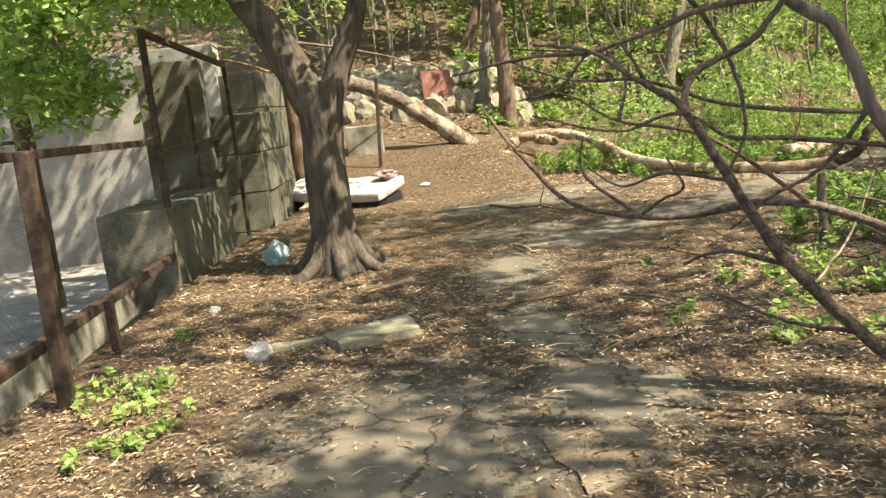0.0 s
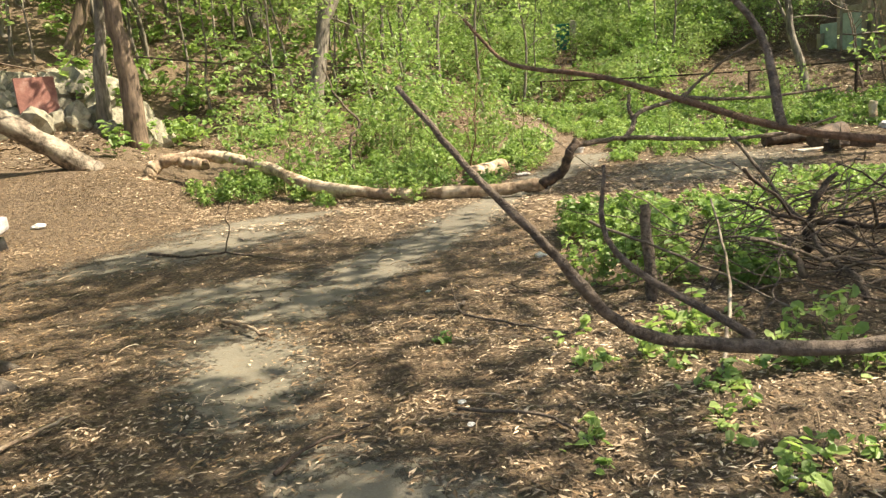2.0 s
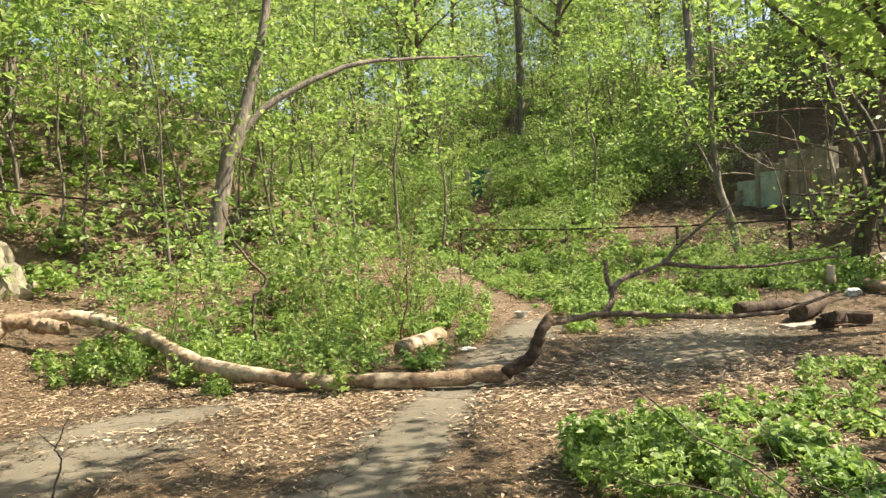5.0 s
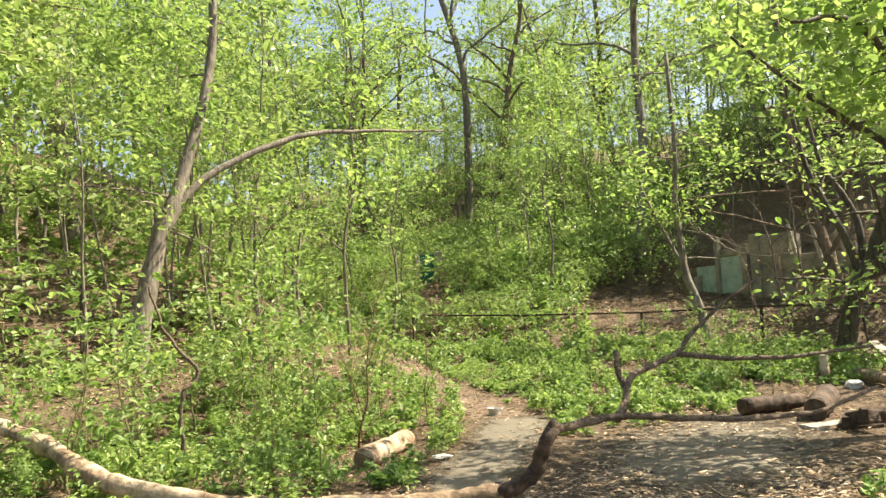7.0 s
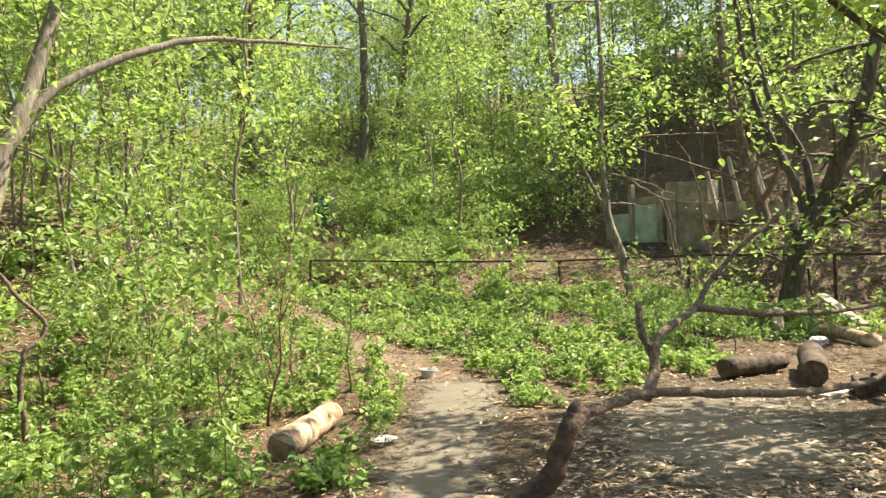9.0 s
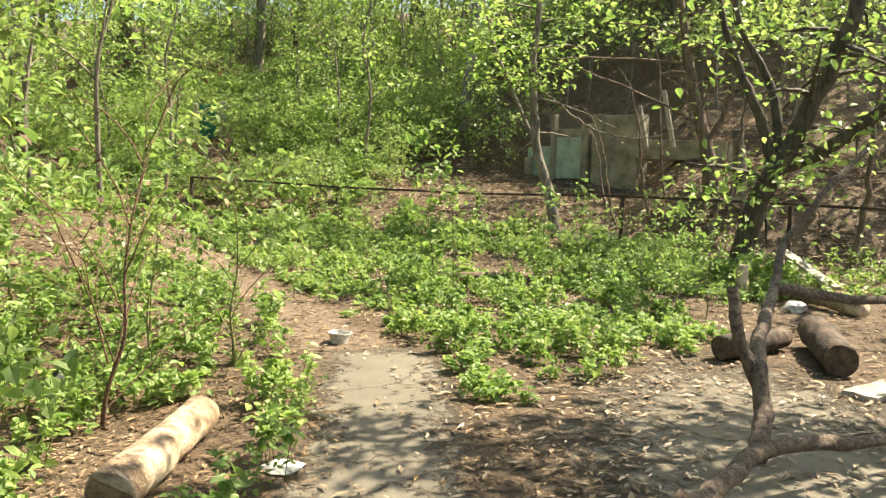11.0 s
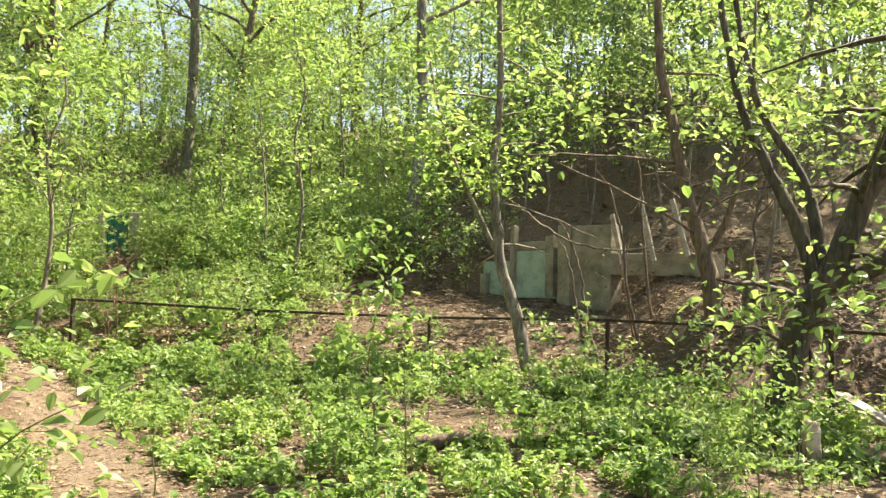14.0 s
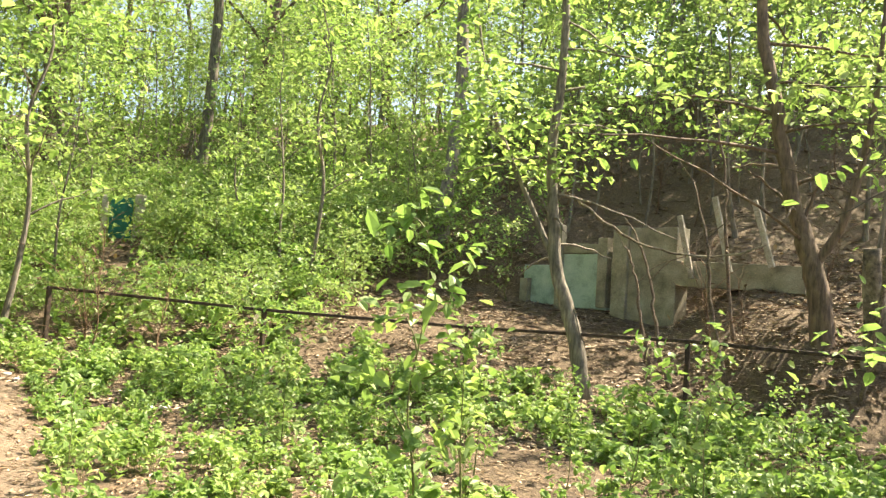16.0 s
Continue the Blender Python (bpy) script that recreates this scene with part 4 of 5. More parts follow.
log("fallen_log", [(1.4, 16.95, 0.22), (1.62, 17.15, 0.36), (1.74, 17.22, 0.54), (2.02, 17.22, 0.66), (2.5, 17.15, 0.67), (3.05, 16.75, 0.58), (3.3, 15.4, 0.42), (3.45, 14.0, 0.24), (3.95, 12.85, 0.13), (4.4, 12.3, 0.1), (5.1, 11.6, 0.1), (5.65, 11.2, 0.13)], 0.12, 0.075, M_LOG,
    "long peeling fallen log lying across the path", 16, 9, 0.07, 31,
    [([(2.2, 17.2, 0.62), (2.42, 17.0, 0.56), (2.55, 16.85, 0.52)], 0.11, 0.095, M_LOG),
     ([(1.5, 17.1, 0.3), (1.1, 17.5, 0.5), (0.7, 18.0, 0.55)], 0.06, 0.025, M_LOG_GREY),
     ([(5.6, 11.17, 0.13), (5.85, 11.05, 0.28), (5.92, 10.98, 0.5), (6.05, 10.95, 0.66)], 0.07, 0.055, M_DARKLOG),
     ([(5.95, 10.97, 0.6), (6.4, 10.97, 0.61), (6.9, 10.9, 0.6), (7.8, 10.5, 0.5), (8.8, 10.2, 0.45), (9.8, 10.0, 0.6)], 0.04, 0.018, M_DEAD),
     ([(6.8, 10.95, 0.58), (6.98, 10.98, 0.72), (7.15, 11.05, 0.9), (7.6, 11.12, 0.98), (8.1, 11.2, 1.05), (8.5, 11.24, 1.24), (8.9, 11.15, 1.5), (9.5, 11.0, 1.8)], 0.038, 0.016, M_DEAD),
     ([(7.08, 11.02, 0.78), (7.05, 11.1, 0.95), (7.1, 11.15, 1.16)], 0.03, 0.024, M_DEAD),
     ([(8.1, 11.2, 1.05), (8.5, 10.9, 0.98), (9.2, 10.5, 0.95), (10.0, 10.1, 1.0)], 0.03, 0.015, M_DEAD)], swell=0.13)
log("fallen_log", [(-2.2, 18.0, 2.4), (-1.32, 18.0, 2.08), (-0.67, 18.0, 1.75), (0.02, 18.0, 1.25), (0.72, 18.0, 0.68), (0.95, 17.95, 0.5)], 0.15, 0.22, M_LOG_GREY, "leaning fallen trunk with peeling bark", 14, 6, 0.05, 33)
log("cut_log", [(5.85, 13.5, 0.105), (6.4, 13.85, 0.105), (6.9, 14.18, 0.105)], 0.118, 0.112, M_LOG, "short sawn pale log beside the path", 16, 4, 0.03, 34, cut=M_CUT)
log("dark_log", [(10.95, 12.2, 0.12), (11.4, 12.02, 0.12), (11.85, 11.88, 0.12)], 0.11, 0.1, M_DARKLOG, "dark rotten log on the clearing", 14, 4, 0.05, 35, cut=M_DARKCUT)
log("dark_log", [(11.0, 11.25, 0.14), (11.6, 11.45, 0.15), (12.2, 11.66, 0.16)], 0.145, 0.155, M_DARKLOG, "thick dark sawn log on the clearing", 16, 4, 0.05, 36, cut=M_DARKCUT)
log("dark_log", [(13.4, 17.3, 0.04), (14.2, 16.2, 0.07), (15.0, 15.0, 0.1)], 0.085, 0.07, M_BARK_BROWN, "rotten log along the foot of the bank", 12, 5, 0.06, 38)

# dead boughs reaching over the path
log("dead_bough", [(3.4, 2.3, 0.03), (2.3, 2.9, 0.55), (1.55, 3.3, 0.93), (1.08, 3.55, 0.9), (0.85, 3.72, 0.91), (0.62, 3.75, 0.99), (0.47, 3.75, 1.15), (0.34, 3.83, 1.33), (0.25, 3.9, 1.48)], 0.024, 0.0045, M_DEAD, "thin bare dead bough reaching over the path", 10, 6, 0.05, 41,
    [([(1.55, 3.3, 0.93), (1.15, 3.35, 1.25), (0.83, 3.57, 1.35), (0.72, 3.9, 1.46), (0.66, 4.16, 1.51), (0.6, 4.25, 1.62)], 0.009, 0.0035, M_DEADRED),
     ([(0.83, 3.57, 1.35), (0.9, 3.7, 1.55), (0.8, 3.9, 1.75)], 0.01, 0.004, M_DEAD),
     ([(0.9, 3.7, 0.92), (0.72, 3.9, 1.1), (0.74, 3.95, 1.28)], 0.01, 0.004, M_DEAD)])
log("dead_bough", [(2.2, 1.5, 0.0), (1.52, 1.78, 0.48), (1.29, 1.91, 0.61), (1.11, 1.98, 0.75), (0.87, 1.98, 1.01), (0.73, 1.98, 1.24), (0.62, 1.98, 1.43), (0.54, 1.98, 1.49), (0.40, 1.98, 1.59), (0.27, 2.0, 1.62)], 0.0252, 0.0028, M_DEAD, "bare grey dead bough with many twigs beside the path", 10, 6, 0.05, 42,
    [([(0.62, 1.98, 1.43), (0.66, 2.01, 1.51), (0.81, 1.98, 1.59), (0.92, 1.95, 1.76), (0.99, 1.91, 1.96)], 0.0098, 0.0056, M_DEAD),
     ([(0.86, 1.97, 1.67), (0.69, 1.98, 1.66), (0.55, 1.98, 1.62), (0.40, 2.01, 1.59), (0.25, 1.98, 1.59), (0.07, 2.05, 1.57)], 0.0084, 0.0035, M_DEAD),
     ([(0.69, 2.11, 1.70), (0.74, 2.11, 1.63), (0.80, 2.11, 1.50), (0.82, 2.11, 1.35), (0.77, 2.11, 1.25)], 0.0077, 0.0042, M_DEAD),
     ([(0.59, 2.31, 1.13), (0.62, 2.21, 1.18), (0.65, 2.11, 1.22), (0.61, 2.11, 1.30)], 0.0056, 0.0028, M_DEAD),
     ([(0.79, 1.91, 1.83), (0.89, 1.98, 1.66), (1.00, 1.98, 1.58), (1.08, 1.98, 1.39), (1.16, 1.98, 1.24), (1.22, 1.95, 0.91), (1.25, 1.91, 0.64)], 0.0140, 0.0210, M_BARK_GREY),
     ([(1.16, 1.98, 1.28), (0.88, 1.98, 1.33), (0.73, 1.98, 1.35), (0.61, 1.98, 1.42), (0.46, 2.01, 1.39), (0.26, 2.05, 1.45)], 0.0077, 0.0021, M_DEAD),
     ([(1.27, 2.24, 1.35), (0.97, 2.24, 1.39), (0.79, 2.24, 1.43), (0.59, 2.24, 1.51), (0.40, 2.24, 1.53), (0.23, 2.24, 1.60)], 0.0077, 0.0028, M_DEAD),
     ([(0.73, 1.98, 1.24), (0.59, 2.05, 1.27), (0.49, 2.11, 1.24), (0.40, 2.11, 1.30)], 0.0056, 0.0021, M_DEAD),
     ([(0.87, 1.98, 1.01), (0.73, 2.05, 1.05), (0.63, 2.08, 1.02)], 0.0084, 0.0035, M_DEAD),
     ([(1.06, 1.98, 0.81), (0.89, 2.05, 0.84), (0.73, 2.11, 0.92)], 0.0070, 0.0028, M_DEAD),
     ([(0.40, 1.98, 1.59), (0.33, 2.05, 1.51), (0.23, 2.08, 1.49)], 0.0042, 0.0021, M_DEAD),
     ([(0.54, 1.98, 1.49), (0.46, 2.01, 1.67), (0.48, 2.05, 1.80)], 0.0049, 0.0021, M_DEAD),
     ([(1.08, 1.98, 1.39), (0.99, 2.05, 1.24), (0.86, 2.05, 1.18), (0.76, 2.08, 1.10)], 0.0070, 0.0028, M_DEAD)])


def brush_pile():
    t = thing("brush_pile", (0, 0, 0), "tangled pile of dead branches and twigs", "brush pile")
    r = np.random.default_rng(44)
    for i in range(105):
        c = np.array([4.2 + r.normal() * 0.5, 6.0 + r.normal() * 0.45, 0.1 + 0.42 * r.random()])
        a, l = r.uniform(0, 3.14), r.uniform(0.4, 1.1)
        d = np.array([math.cos(a), math.sin(a), r.normal() * 0.42]) * l
        q = Pile()
        rad = r.choice([0.004, 0.007, 0.012, 0.024], p=[0.55, 0.28, 0.12, 0.05])
        e0, e1 = c - d, c + d
        e0[2], e1[2] = max(e0[2], 0.02), max(e1[2], 0.02)
        q.tube([e0, c + r.normal(size=3) * 0.07, e1], rad, rad * 0.4, 5, 6, 0.015, 0.08, i)
        part("branch", q.mesh("branch", M_DEAD if i % 4 else M_DARKLOG), t)
    q = Pile()
    q.tube([(4.15, 6.1, 0.2), (4.22, 6.12, 0.42), (4.26, 6.1, 0.54), (4.46, 6.1, 0.68)], 0.036, 0.016, 5, 8, 0.01, 0.1, 3)
    part("branch", q.mesh("branch", M_DARKLOG), t)


brush_pile()
log("stake", [(3.11, 6.44, -0.1), (3.12, 6.45, 0.2), (3.12, 6.48, 0.42), (3.13, 6.5, 0.63)], 0.043, 0.033, M_DEAD, "grey broken wooden stake standing by the brush pile", 12, 5, 0.05, 45)

# sticks and dead saplings
def stick(pts, r0, r1, mat, label, branches=(), seed=0, name="stick"):
    t = thing(name, (0, 0, 0), label, "stick")
    p = Pile()
    p.tube(pts, r0, r1, 6, 6, r0 * 0.4, 0.06, seed)
    part("stem", p.mesh("stick", mat), t)
    for i, (bp, b0, b1) in enumerate(branches):
        q = Pile()
        q.tube(bp, b0, b1, 5, 5, b0 * 0.5, 0.05, seed + i)
        part("twig", q.mesh("twig", mat), t)


stick([(0.74, 11.44, 0.03), (1.05, 10.95, 0.02), (1.33, 10.52, 0.07), (1.55, 10.2, 0.04), (1.85, 9.6, 0.02)], 0.018, 0.006, M_DEAD, "thin dead branch lying on the litter", [([(1.33, 10.52, 0.07), (1.4, 10.5, 0.3), (1.38, 10.5, 0.42), (1.48, 10.55, 0.6)], 0.009, 0.003), ([(1.38, 10.5, 0.4), (1.28, 10.55, 0.52)], 0.005, 0.002)], 1)
stick([(0.73, 8.1, 0.03), (0.8, 7.8, 0.045), (0.88, 7.47, 0.03)], 0.016, 0.01, M_LOG, "short pale broken stick", seed=2)
stick([(-0.68, 6.62, 0.03), (-0.45, 6.76, 0.04), (-0.28, 6.88, 0.03)], 0.012, 0.006, M_LOG, "short pale stick on the litter", seed=3)
stick([(4.95, 16.0, -0.05), (4.9, 15.95, 0.7), (5.1, 15.9, 1.0), (4.75, 16.0, 1.5), (4.6, 16.05, 2.05)], 0.03, 0.014, M_DEAD, "thin crooked dead sapling behind the log", [([(4.75, 16.0, 1.5), (4.9, 16.1, 1.8)], 0.01, 0.004)], 4, "dead_sapling")
stick([(-3.3, 14.5, 0.4), (-2.4, 13.8, 0.22), (-1.6, 13.2, 0.03)], 0.022, 0.014, M_DEAD, "grey pole lying against the rubbish", seed=5)
stick([(2.2, 7.3, 0.02), (2.0, 7.0, 0.05), (2.15, 6.6, 0.03), (2.3, 6.2, 0.02)], 0.012, 0.005, M_DEAD, "thin dark stick on the litter", [([(2.0, 7.0, 0.05), (2.0, 7.15, 0.3)], 0.006, 0.002)], 6)
stick([(1.25, 5.7, 0.02), (1.5, 5.3, 0.04), (1.45, 4.9, 0.02)], 0.01, 0.004, M_DEAD, "thin dark stick on the litter", seed=7)
stick([(2.4, 5.2, 0.02), (2.9, 5.6, 0.3), (3.4, 6.2, 0.65)], 0.012, 0.006, M_LOG_GREY, "long pale stick leaning on the brush pile", seed=8)
stick([(3.0, 6.9, 0.5), (3.15, 6.2, 0.32), (3.45, 5.5, 0.03)], 0.011, 0.006, M_LOG_GREY, "long pale stick leaning on the brush pile", seed=9)
stick([(0.35, 5.6, 0.02), (0.55, 5.75, 0.03), (0.85, 5.8, 0.02)], 0.012, 0.005, M_DARKLOG, "dark stick on the worn asphalt", seed=10)
for i, pts in enumerate(POLES):
    a, b2 = pts[2], pts[3]
    stick(pts, 0.035 if i != 3 else 0.06, 0.018, M_DEAD, "thin bare dead stem standing on the bank", [([a, (a[0], a[1] - 0.3, a[2] + 0.3), (a[0], a[1] - 0.7, a[2] + 0.45)], 0.012, 0.004), ([b2, (b2[0], b2[1] + 0.3, b2[2] + 0.4)], 0.014, 0.004)], 60 + i, "dead_sapling")
# long pale bough arching before the ruin
stick([(20.9, 18.9, 3.3), (20.8, 18.0, 2.75), (20.7, 17.2, 2.5), (20.6, 16.4, 2.5), (20.5, 15.9, 2.65)], 0.025, 0.012, M_LOG_GREY, "long pale arching dead bough", [([(20.9, 18.9, 3.3), (20.9, 19.3, 3.7), (20.9, 19.5, 4.3)], 0.025, 0.012)], 77, "dead_bough")
log("pale_log", [(15.5, 12.65, 0.12), (15.0, 12.15, 0.12), (14.4, 11.5, 0.1)], 0.1, 0.09, M_LOG, "pale log lying behind the dark logs", 12, 4, 0.05, 39)
log("stump", [(15.2, 13.1, -0.1), (15.2, 13.1, 0.3), (15.22, 13.1, 0.45)], 0.085, 0.07, M_LOG, "pale splintered stump among the herbs", 12, 4, 0.12, 46)
log("stump", [(20.2, 14.5, 0.9), (20.2, 14.5, 1.9), (20.12, 14.55, 2.6)], 0.16, 0.1, M_LOG_GREY, "broken grey stump on the bank", 12, 4, 0.12, 47)

# ---- iron fences ----
def bar(name, a, b, w, mat, parent, label=""):
    a, b = Vector(a), Vector(b)
    d = b - a
    m = Matrix.Translation((a + b) / 2) @ d.to_track_quat("Z", "Y").to_matrix().to_4x4()
    return block(name, w, w, d.length, mat, parent, m, w * 0.12, label)


def fence(posts, tall, label, sag=0.0, w=0.055):
    f = thing("fence", (0, 0, 0), label, "fence")
    tops = []
    for x, y, *z in posts:
        g = ground_z(x, y)
        top = z[0] if z else g + tall
        bar("post", (x, y, g - 0.15), (x, y, top), w, M_RUST, f)
        tops.append((x, y, top - 0.02))
    for a, b in zip(tops, tops[1:]):
        bar("rail", a, b, w * 0.75, M_RUST, f)
    return f


fence([(16.07, 25.88, 1.4), (18.05, 23.1, 1.25), (19.95, 20.38, 1.17), (19.94, 16.79, 1.24), (18.6, 13.2, 1.24), (17.6, 9.8, 1.2)], 1.32, "rusty iron rail fence along the foot of the bank", w=0.065)
fence([(2.4, 23.2), (5.75, 23.0, 2.38), (8.6, 22.95, 2.18)], 1.38, "rusty rail fence below the wooded slope")


M_WIRE = rough_stuff("grey_wire", (0.2, 0.2, 0.19), (0.32, 0.32, 0.3), (0.42, 0.42, 0.4), 10, 100, 0.5, 0.1, metal=0.7)


def yard_fence():
    f = thing("yard_fence", (0, 0, 0), "dark rusty iron rail fence with chain-link mesh beside the path", "fence")
    bar("post", (-2.3, 4.55, -0.1), (-2.27, 4.55, 1.5), 0.085, M_RUST, f)
    bar("post", (-2.75, 8.2, -0.1), (-2.72, 8.2, 2.55), 0.06, M_RUST, f)
    bar("post", (-2.2, 1.5, -0.1), (-2.2, 1.5, 1.5), 0.085, M_RUST, f)
    bar("post", (-2.4, 5.6, -0.1), (-2.4, 5.6, 0.4), 0.06, M_RUST, f)
    bar("rail", (-2.2, 1.5, 1.5), (-2.72, 8.2, 1.45), 0.06, M_RUST, f)
    bar("rail", (-2.22, 1.5, 0.38), (-2.74, 8.2, 0.3), 0.075, M_RUST, f)
    bar("rail", (-2.72, 8.2, 2.52), (-2.68, 11.2, 2.35), 0.06, M_RUST, f)
    wires = Pile()
    for s in (1, -1):
        for i in range(-22, 64):
            a = i * 0.055
            ends = [(a + (k if s > 0 else 1 - k) * 1.15, 0.3 + 1.15 * k) for k in (0.0, 1.0)]
            if min(v for v, z in ends) < 0 or max(v for v, z in ends) > 3.4:
                continue
            wires.add(*tube_arrays([(-2.26 - 0.078 * v, 1.5 + v, z) for v, z in ends], [0.0018, 0.0018], 4, 0, 0, False))
    part("mesh", wires.mesh("chain_link", M_WIRE), f, "grey chain-link wire")


yard_fence()
f = thing("hand_rail", (0, 0, 0), "rusty handrail on the concrete steps", "railing")
for a, b in (((-3.05, 9.2, 0.7), (-3.05, 9.2, 1.35)), ((-3.05, 10.6, 0.75), (-3.05, 10.6, 2.1)), ((-3.05, 9.2, 1.33), (-3.05, 12.0, 1.4)), ((-3.05, 9.2, 0.85), (-3.05, 12.0, 0.95)), ((-2.68, 11.2, 0.0), (-2.68, 11.2, 2.4))):
    bar("bar", a, b, 0.05, M_RUST, f)
f = thing("iron_post", (-1.12, 16.6, 0), "rusty iron post behind the mattress", "post")
bar("post", (0, 0, -0.1), (0.15, 0, 2.2), 0.07, M_RUST, f)

# ---- walls of the yard ----
def wall(name, sx, sy, sz, at, mat, label, turn=0.0, chip=0.02, seed=0):
    ob = block(name, sx, sy, sz, mat, None, Matrix(), 0.02, "", chip, seed)
    ob.matrix_world = pose(*at, 0, 0, turn)
    return tagged(ob, label, "wall", kind="structure")


wall("wall_yard", 11, 0.4, 3.6, (-9.0, 14.2, 1.15), M_PLASTER, "tall pale rendered yard wall with stains", 0, 0.01, 1)
yard = block("floor_yard", 12, 18, 0.1, M_PLASTER, None, Matrix(), 0.01)
yard.matrix_world = pose(-8.85, 5.2, -0.62)
tagged(yard, "pale concrete floor of the sunken yard", "floor", kind="structure")
wall("wall_kerb", 0.2, 16, 0.75, (-2.72, 0.4, -0.33), M_CONC, "low mossy concrete kerb under the fence", 4, 0.01, 2)
def coursed(name, sx, sy, sz, at, label, seed):
    """A concrete wall whose visible faces are laid in blocks that stand a little proud."""
    w = wall(name, sx, sy, sz, at, M_MOSSY, label, 0, 0.006, seed)
    r = np.random.default_rng(seed)
    tall = sz / round(sz / 0.62)
    def face(length, place, turn):
        for row in range(round(sz / tall)):
            k = -0.5 * (row % 2)
            while k < length - 0.05:
                a, b = max(k, 0), min(k + 1.15, length)
                k += 1.15
                if b - a < 0.1:
                    continue
                o = block("block", b - a - 0.018, 0.05, tall - 0.018, M_MOSSY, w, Matrix(), 0.008)
                o.matrix_local = place((a + b) / 2 - length / 2, -sz / 2 + (row + 0.5) * tall, 0.008 * r.normal()) @ pose(0, 0, 0, r.normal() * 0.6, 0, turn + r.normal() * 0.5)
    face(sy, lambda c, z, d: Matrix.Translation((sx / 2 + d, c, z)), 90)
    face(sx, lambda c, z, d: Matrix.Translation((c, -sy / 2 + d, z)), 0)


wall("wall_step", 0.72, 2.5, 1.4, (-3.05, 9.25, 0.08), M_MOSSY, "low mossy cast concrete step wall", 0, 0.025, 3)
coursed("wall_step", 1.0, 2.2, 2.3, (-2.95, 12.9, 0.55), "stained concrete step wall of blocks", 4)
coursed("wall_step", 1.3, 2.2, 3.0, (-3.4, 15.2, 0.9), "tall concrete step wall of blocks", 5)
wall("wall_step", 0.9, 0.25, 2.8, (-3.55, 11.6, 1.1), M_MOSSY, "upright weathered concrete slab", 0, 0.02, 6)
wall("wall_low", 0.8, 0.3, 1.3, (-1.45, 18.0, 0.6), M_CONC, "low concrete wall behind the mattress", 0, 0.03, 7)
litter("leaf_litter", 26000, lambda x, y, r: (height(x, y) > 1.2), (14, 38, 8, 42), 0.16, 13, "dry leaves on the wooded slope")

# ---- ruin on the bank ----
def ruin():
    t = thing("ruin", (25.0, 19.75, 1.6), "ruined concrete wall with green painted panels dug into the bank", "ruin", turn=-104)
    # along x: towards the viewer's right hand; y: into the bank
    def b(name, x, z, sx, sy, sz, mat, y=0.0, tilt=0.0, seed=0, label=""):
        block(name, sx, sy, sz, mat, t, pose(x, y, z, 0, tilt, 0), 0.015, label, 0.015, seed)
    b("wall_panel", -1.95, 0.42, 1.05, 0.14, 0.95, M_GREENPAINT, 0.05, 0, 1, "pale green painted panel")
    b("wall_panel", -0.75, 0.55, 1.3, 0.16, 1.2, M_GREENPAINT, 0.0, 0, 2, "pale green painted panel")
    b("cap", -0.75, 1.27, 1.3, 0.2, 0.2, M_RUIN, 0, 0, 3)
    b("pillar", -1.36, 0.85, 0.14, 0.18, 1.9, M_RUIN, -0.1, 0, 4)
    b("pillar", -0.2, 0.75, 0.24, 0.22, 1.5, M_RUIN, -0.06, 0, 5)
    b("pillar", -2.35, 0.3, 0.22, 0.2, 0.55, M_RUIN, -0.08, 0, 6)
    b("slab", 0.75, 0.62, 1.5, 0.5, 2.2, M_RUIN, 0.2, 0, 7, "tall mossy concrete block")
    b("pillar", 0.22, 0.65, 0.36, 0.1, 2.2, M_RUIN, -0.09, 0, 8)
    b("trough", 2.75, 0.75, 2.6, 0.5, 0.5, M_RUIN, 0.2, 1.5, 9, "long concrete trough")
    for x, z, l, a in ((1.75, 1.3, 1.3, -14), (2.5, 1.55, 1.5, -14), (3.3, 1.55, 1.3, -17)):
        b("plank", x, z, 0.11, 0.07, l, M_STONE, -0.16, a, int(x * 10), "leaning grey concrete post")


M_GREENPAINT = rough_stuff("pale_green_paint", (0.20, 0.27, 0.22), (0.36, 0.47, 0.39), (0.46, 0.56, 0.48), 3, 50, 0.7, 0.2)
M_RED = rough_stuff("rusty_red_paint", (0.13, 0.05, 0.038), (0.25, 0.1, 0.075), (0.37, 0.23, 0.185), 4, 50, 0.7, 0.3)
M_TEAL = rough_stuff("teal_paint", (0.0, 0.08, 0.055), (0.005, 0.15, 0.1), (0.02, 0.2, 0.14), 4, 50, 0.5, 0.1)
M_STONE = rough_stuff("pale_stone", (0.22, 0.19, 0.15), (0.42, 0.37, 0.3), (0.58, 0.53, 0.46), 4, 40, 0.9, 0.6)
M_WHITE = rough_stuff("dirty_white", (0.42, 0.4, 0.37), (0.62, 0.6, 0.57), (0.78, 0.77, 0.75), 5, 40, 0.6, 0.3)
M_FABRIC = rough_stuff("dirty_ticking", (0.28, 0.25, 0.25), (0.48, 0.45, 0.45), (0.62, 0.6, 0.6), 4, 140, 0.9, 0.4, 0.01)
M_RAG = rough_stuff("dull_cloth", (0.16, 0.11, 0.1), (0.28, 0.2, 0.19), (0.4, 0.31, 0.29), 6, 90, 0.95, 0.4)
M_BAG = rough_stuff("blue_plastic", (0.2, 0.32, 0.33), (0.35, 0.5, 0.5), (0.5, 0.62, 0.62), 9, 60, 0.35, 0.3)
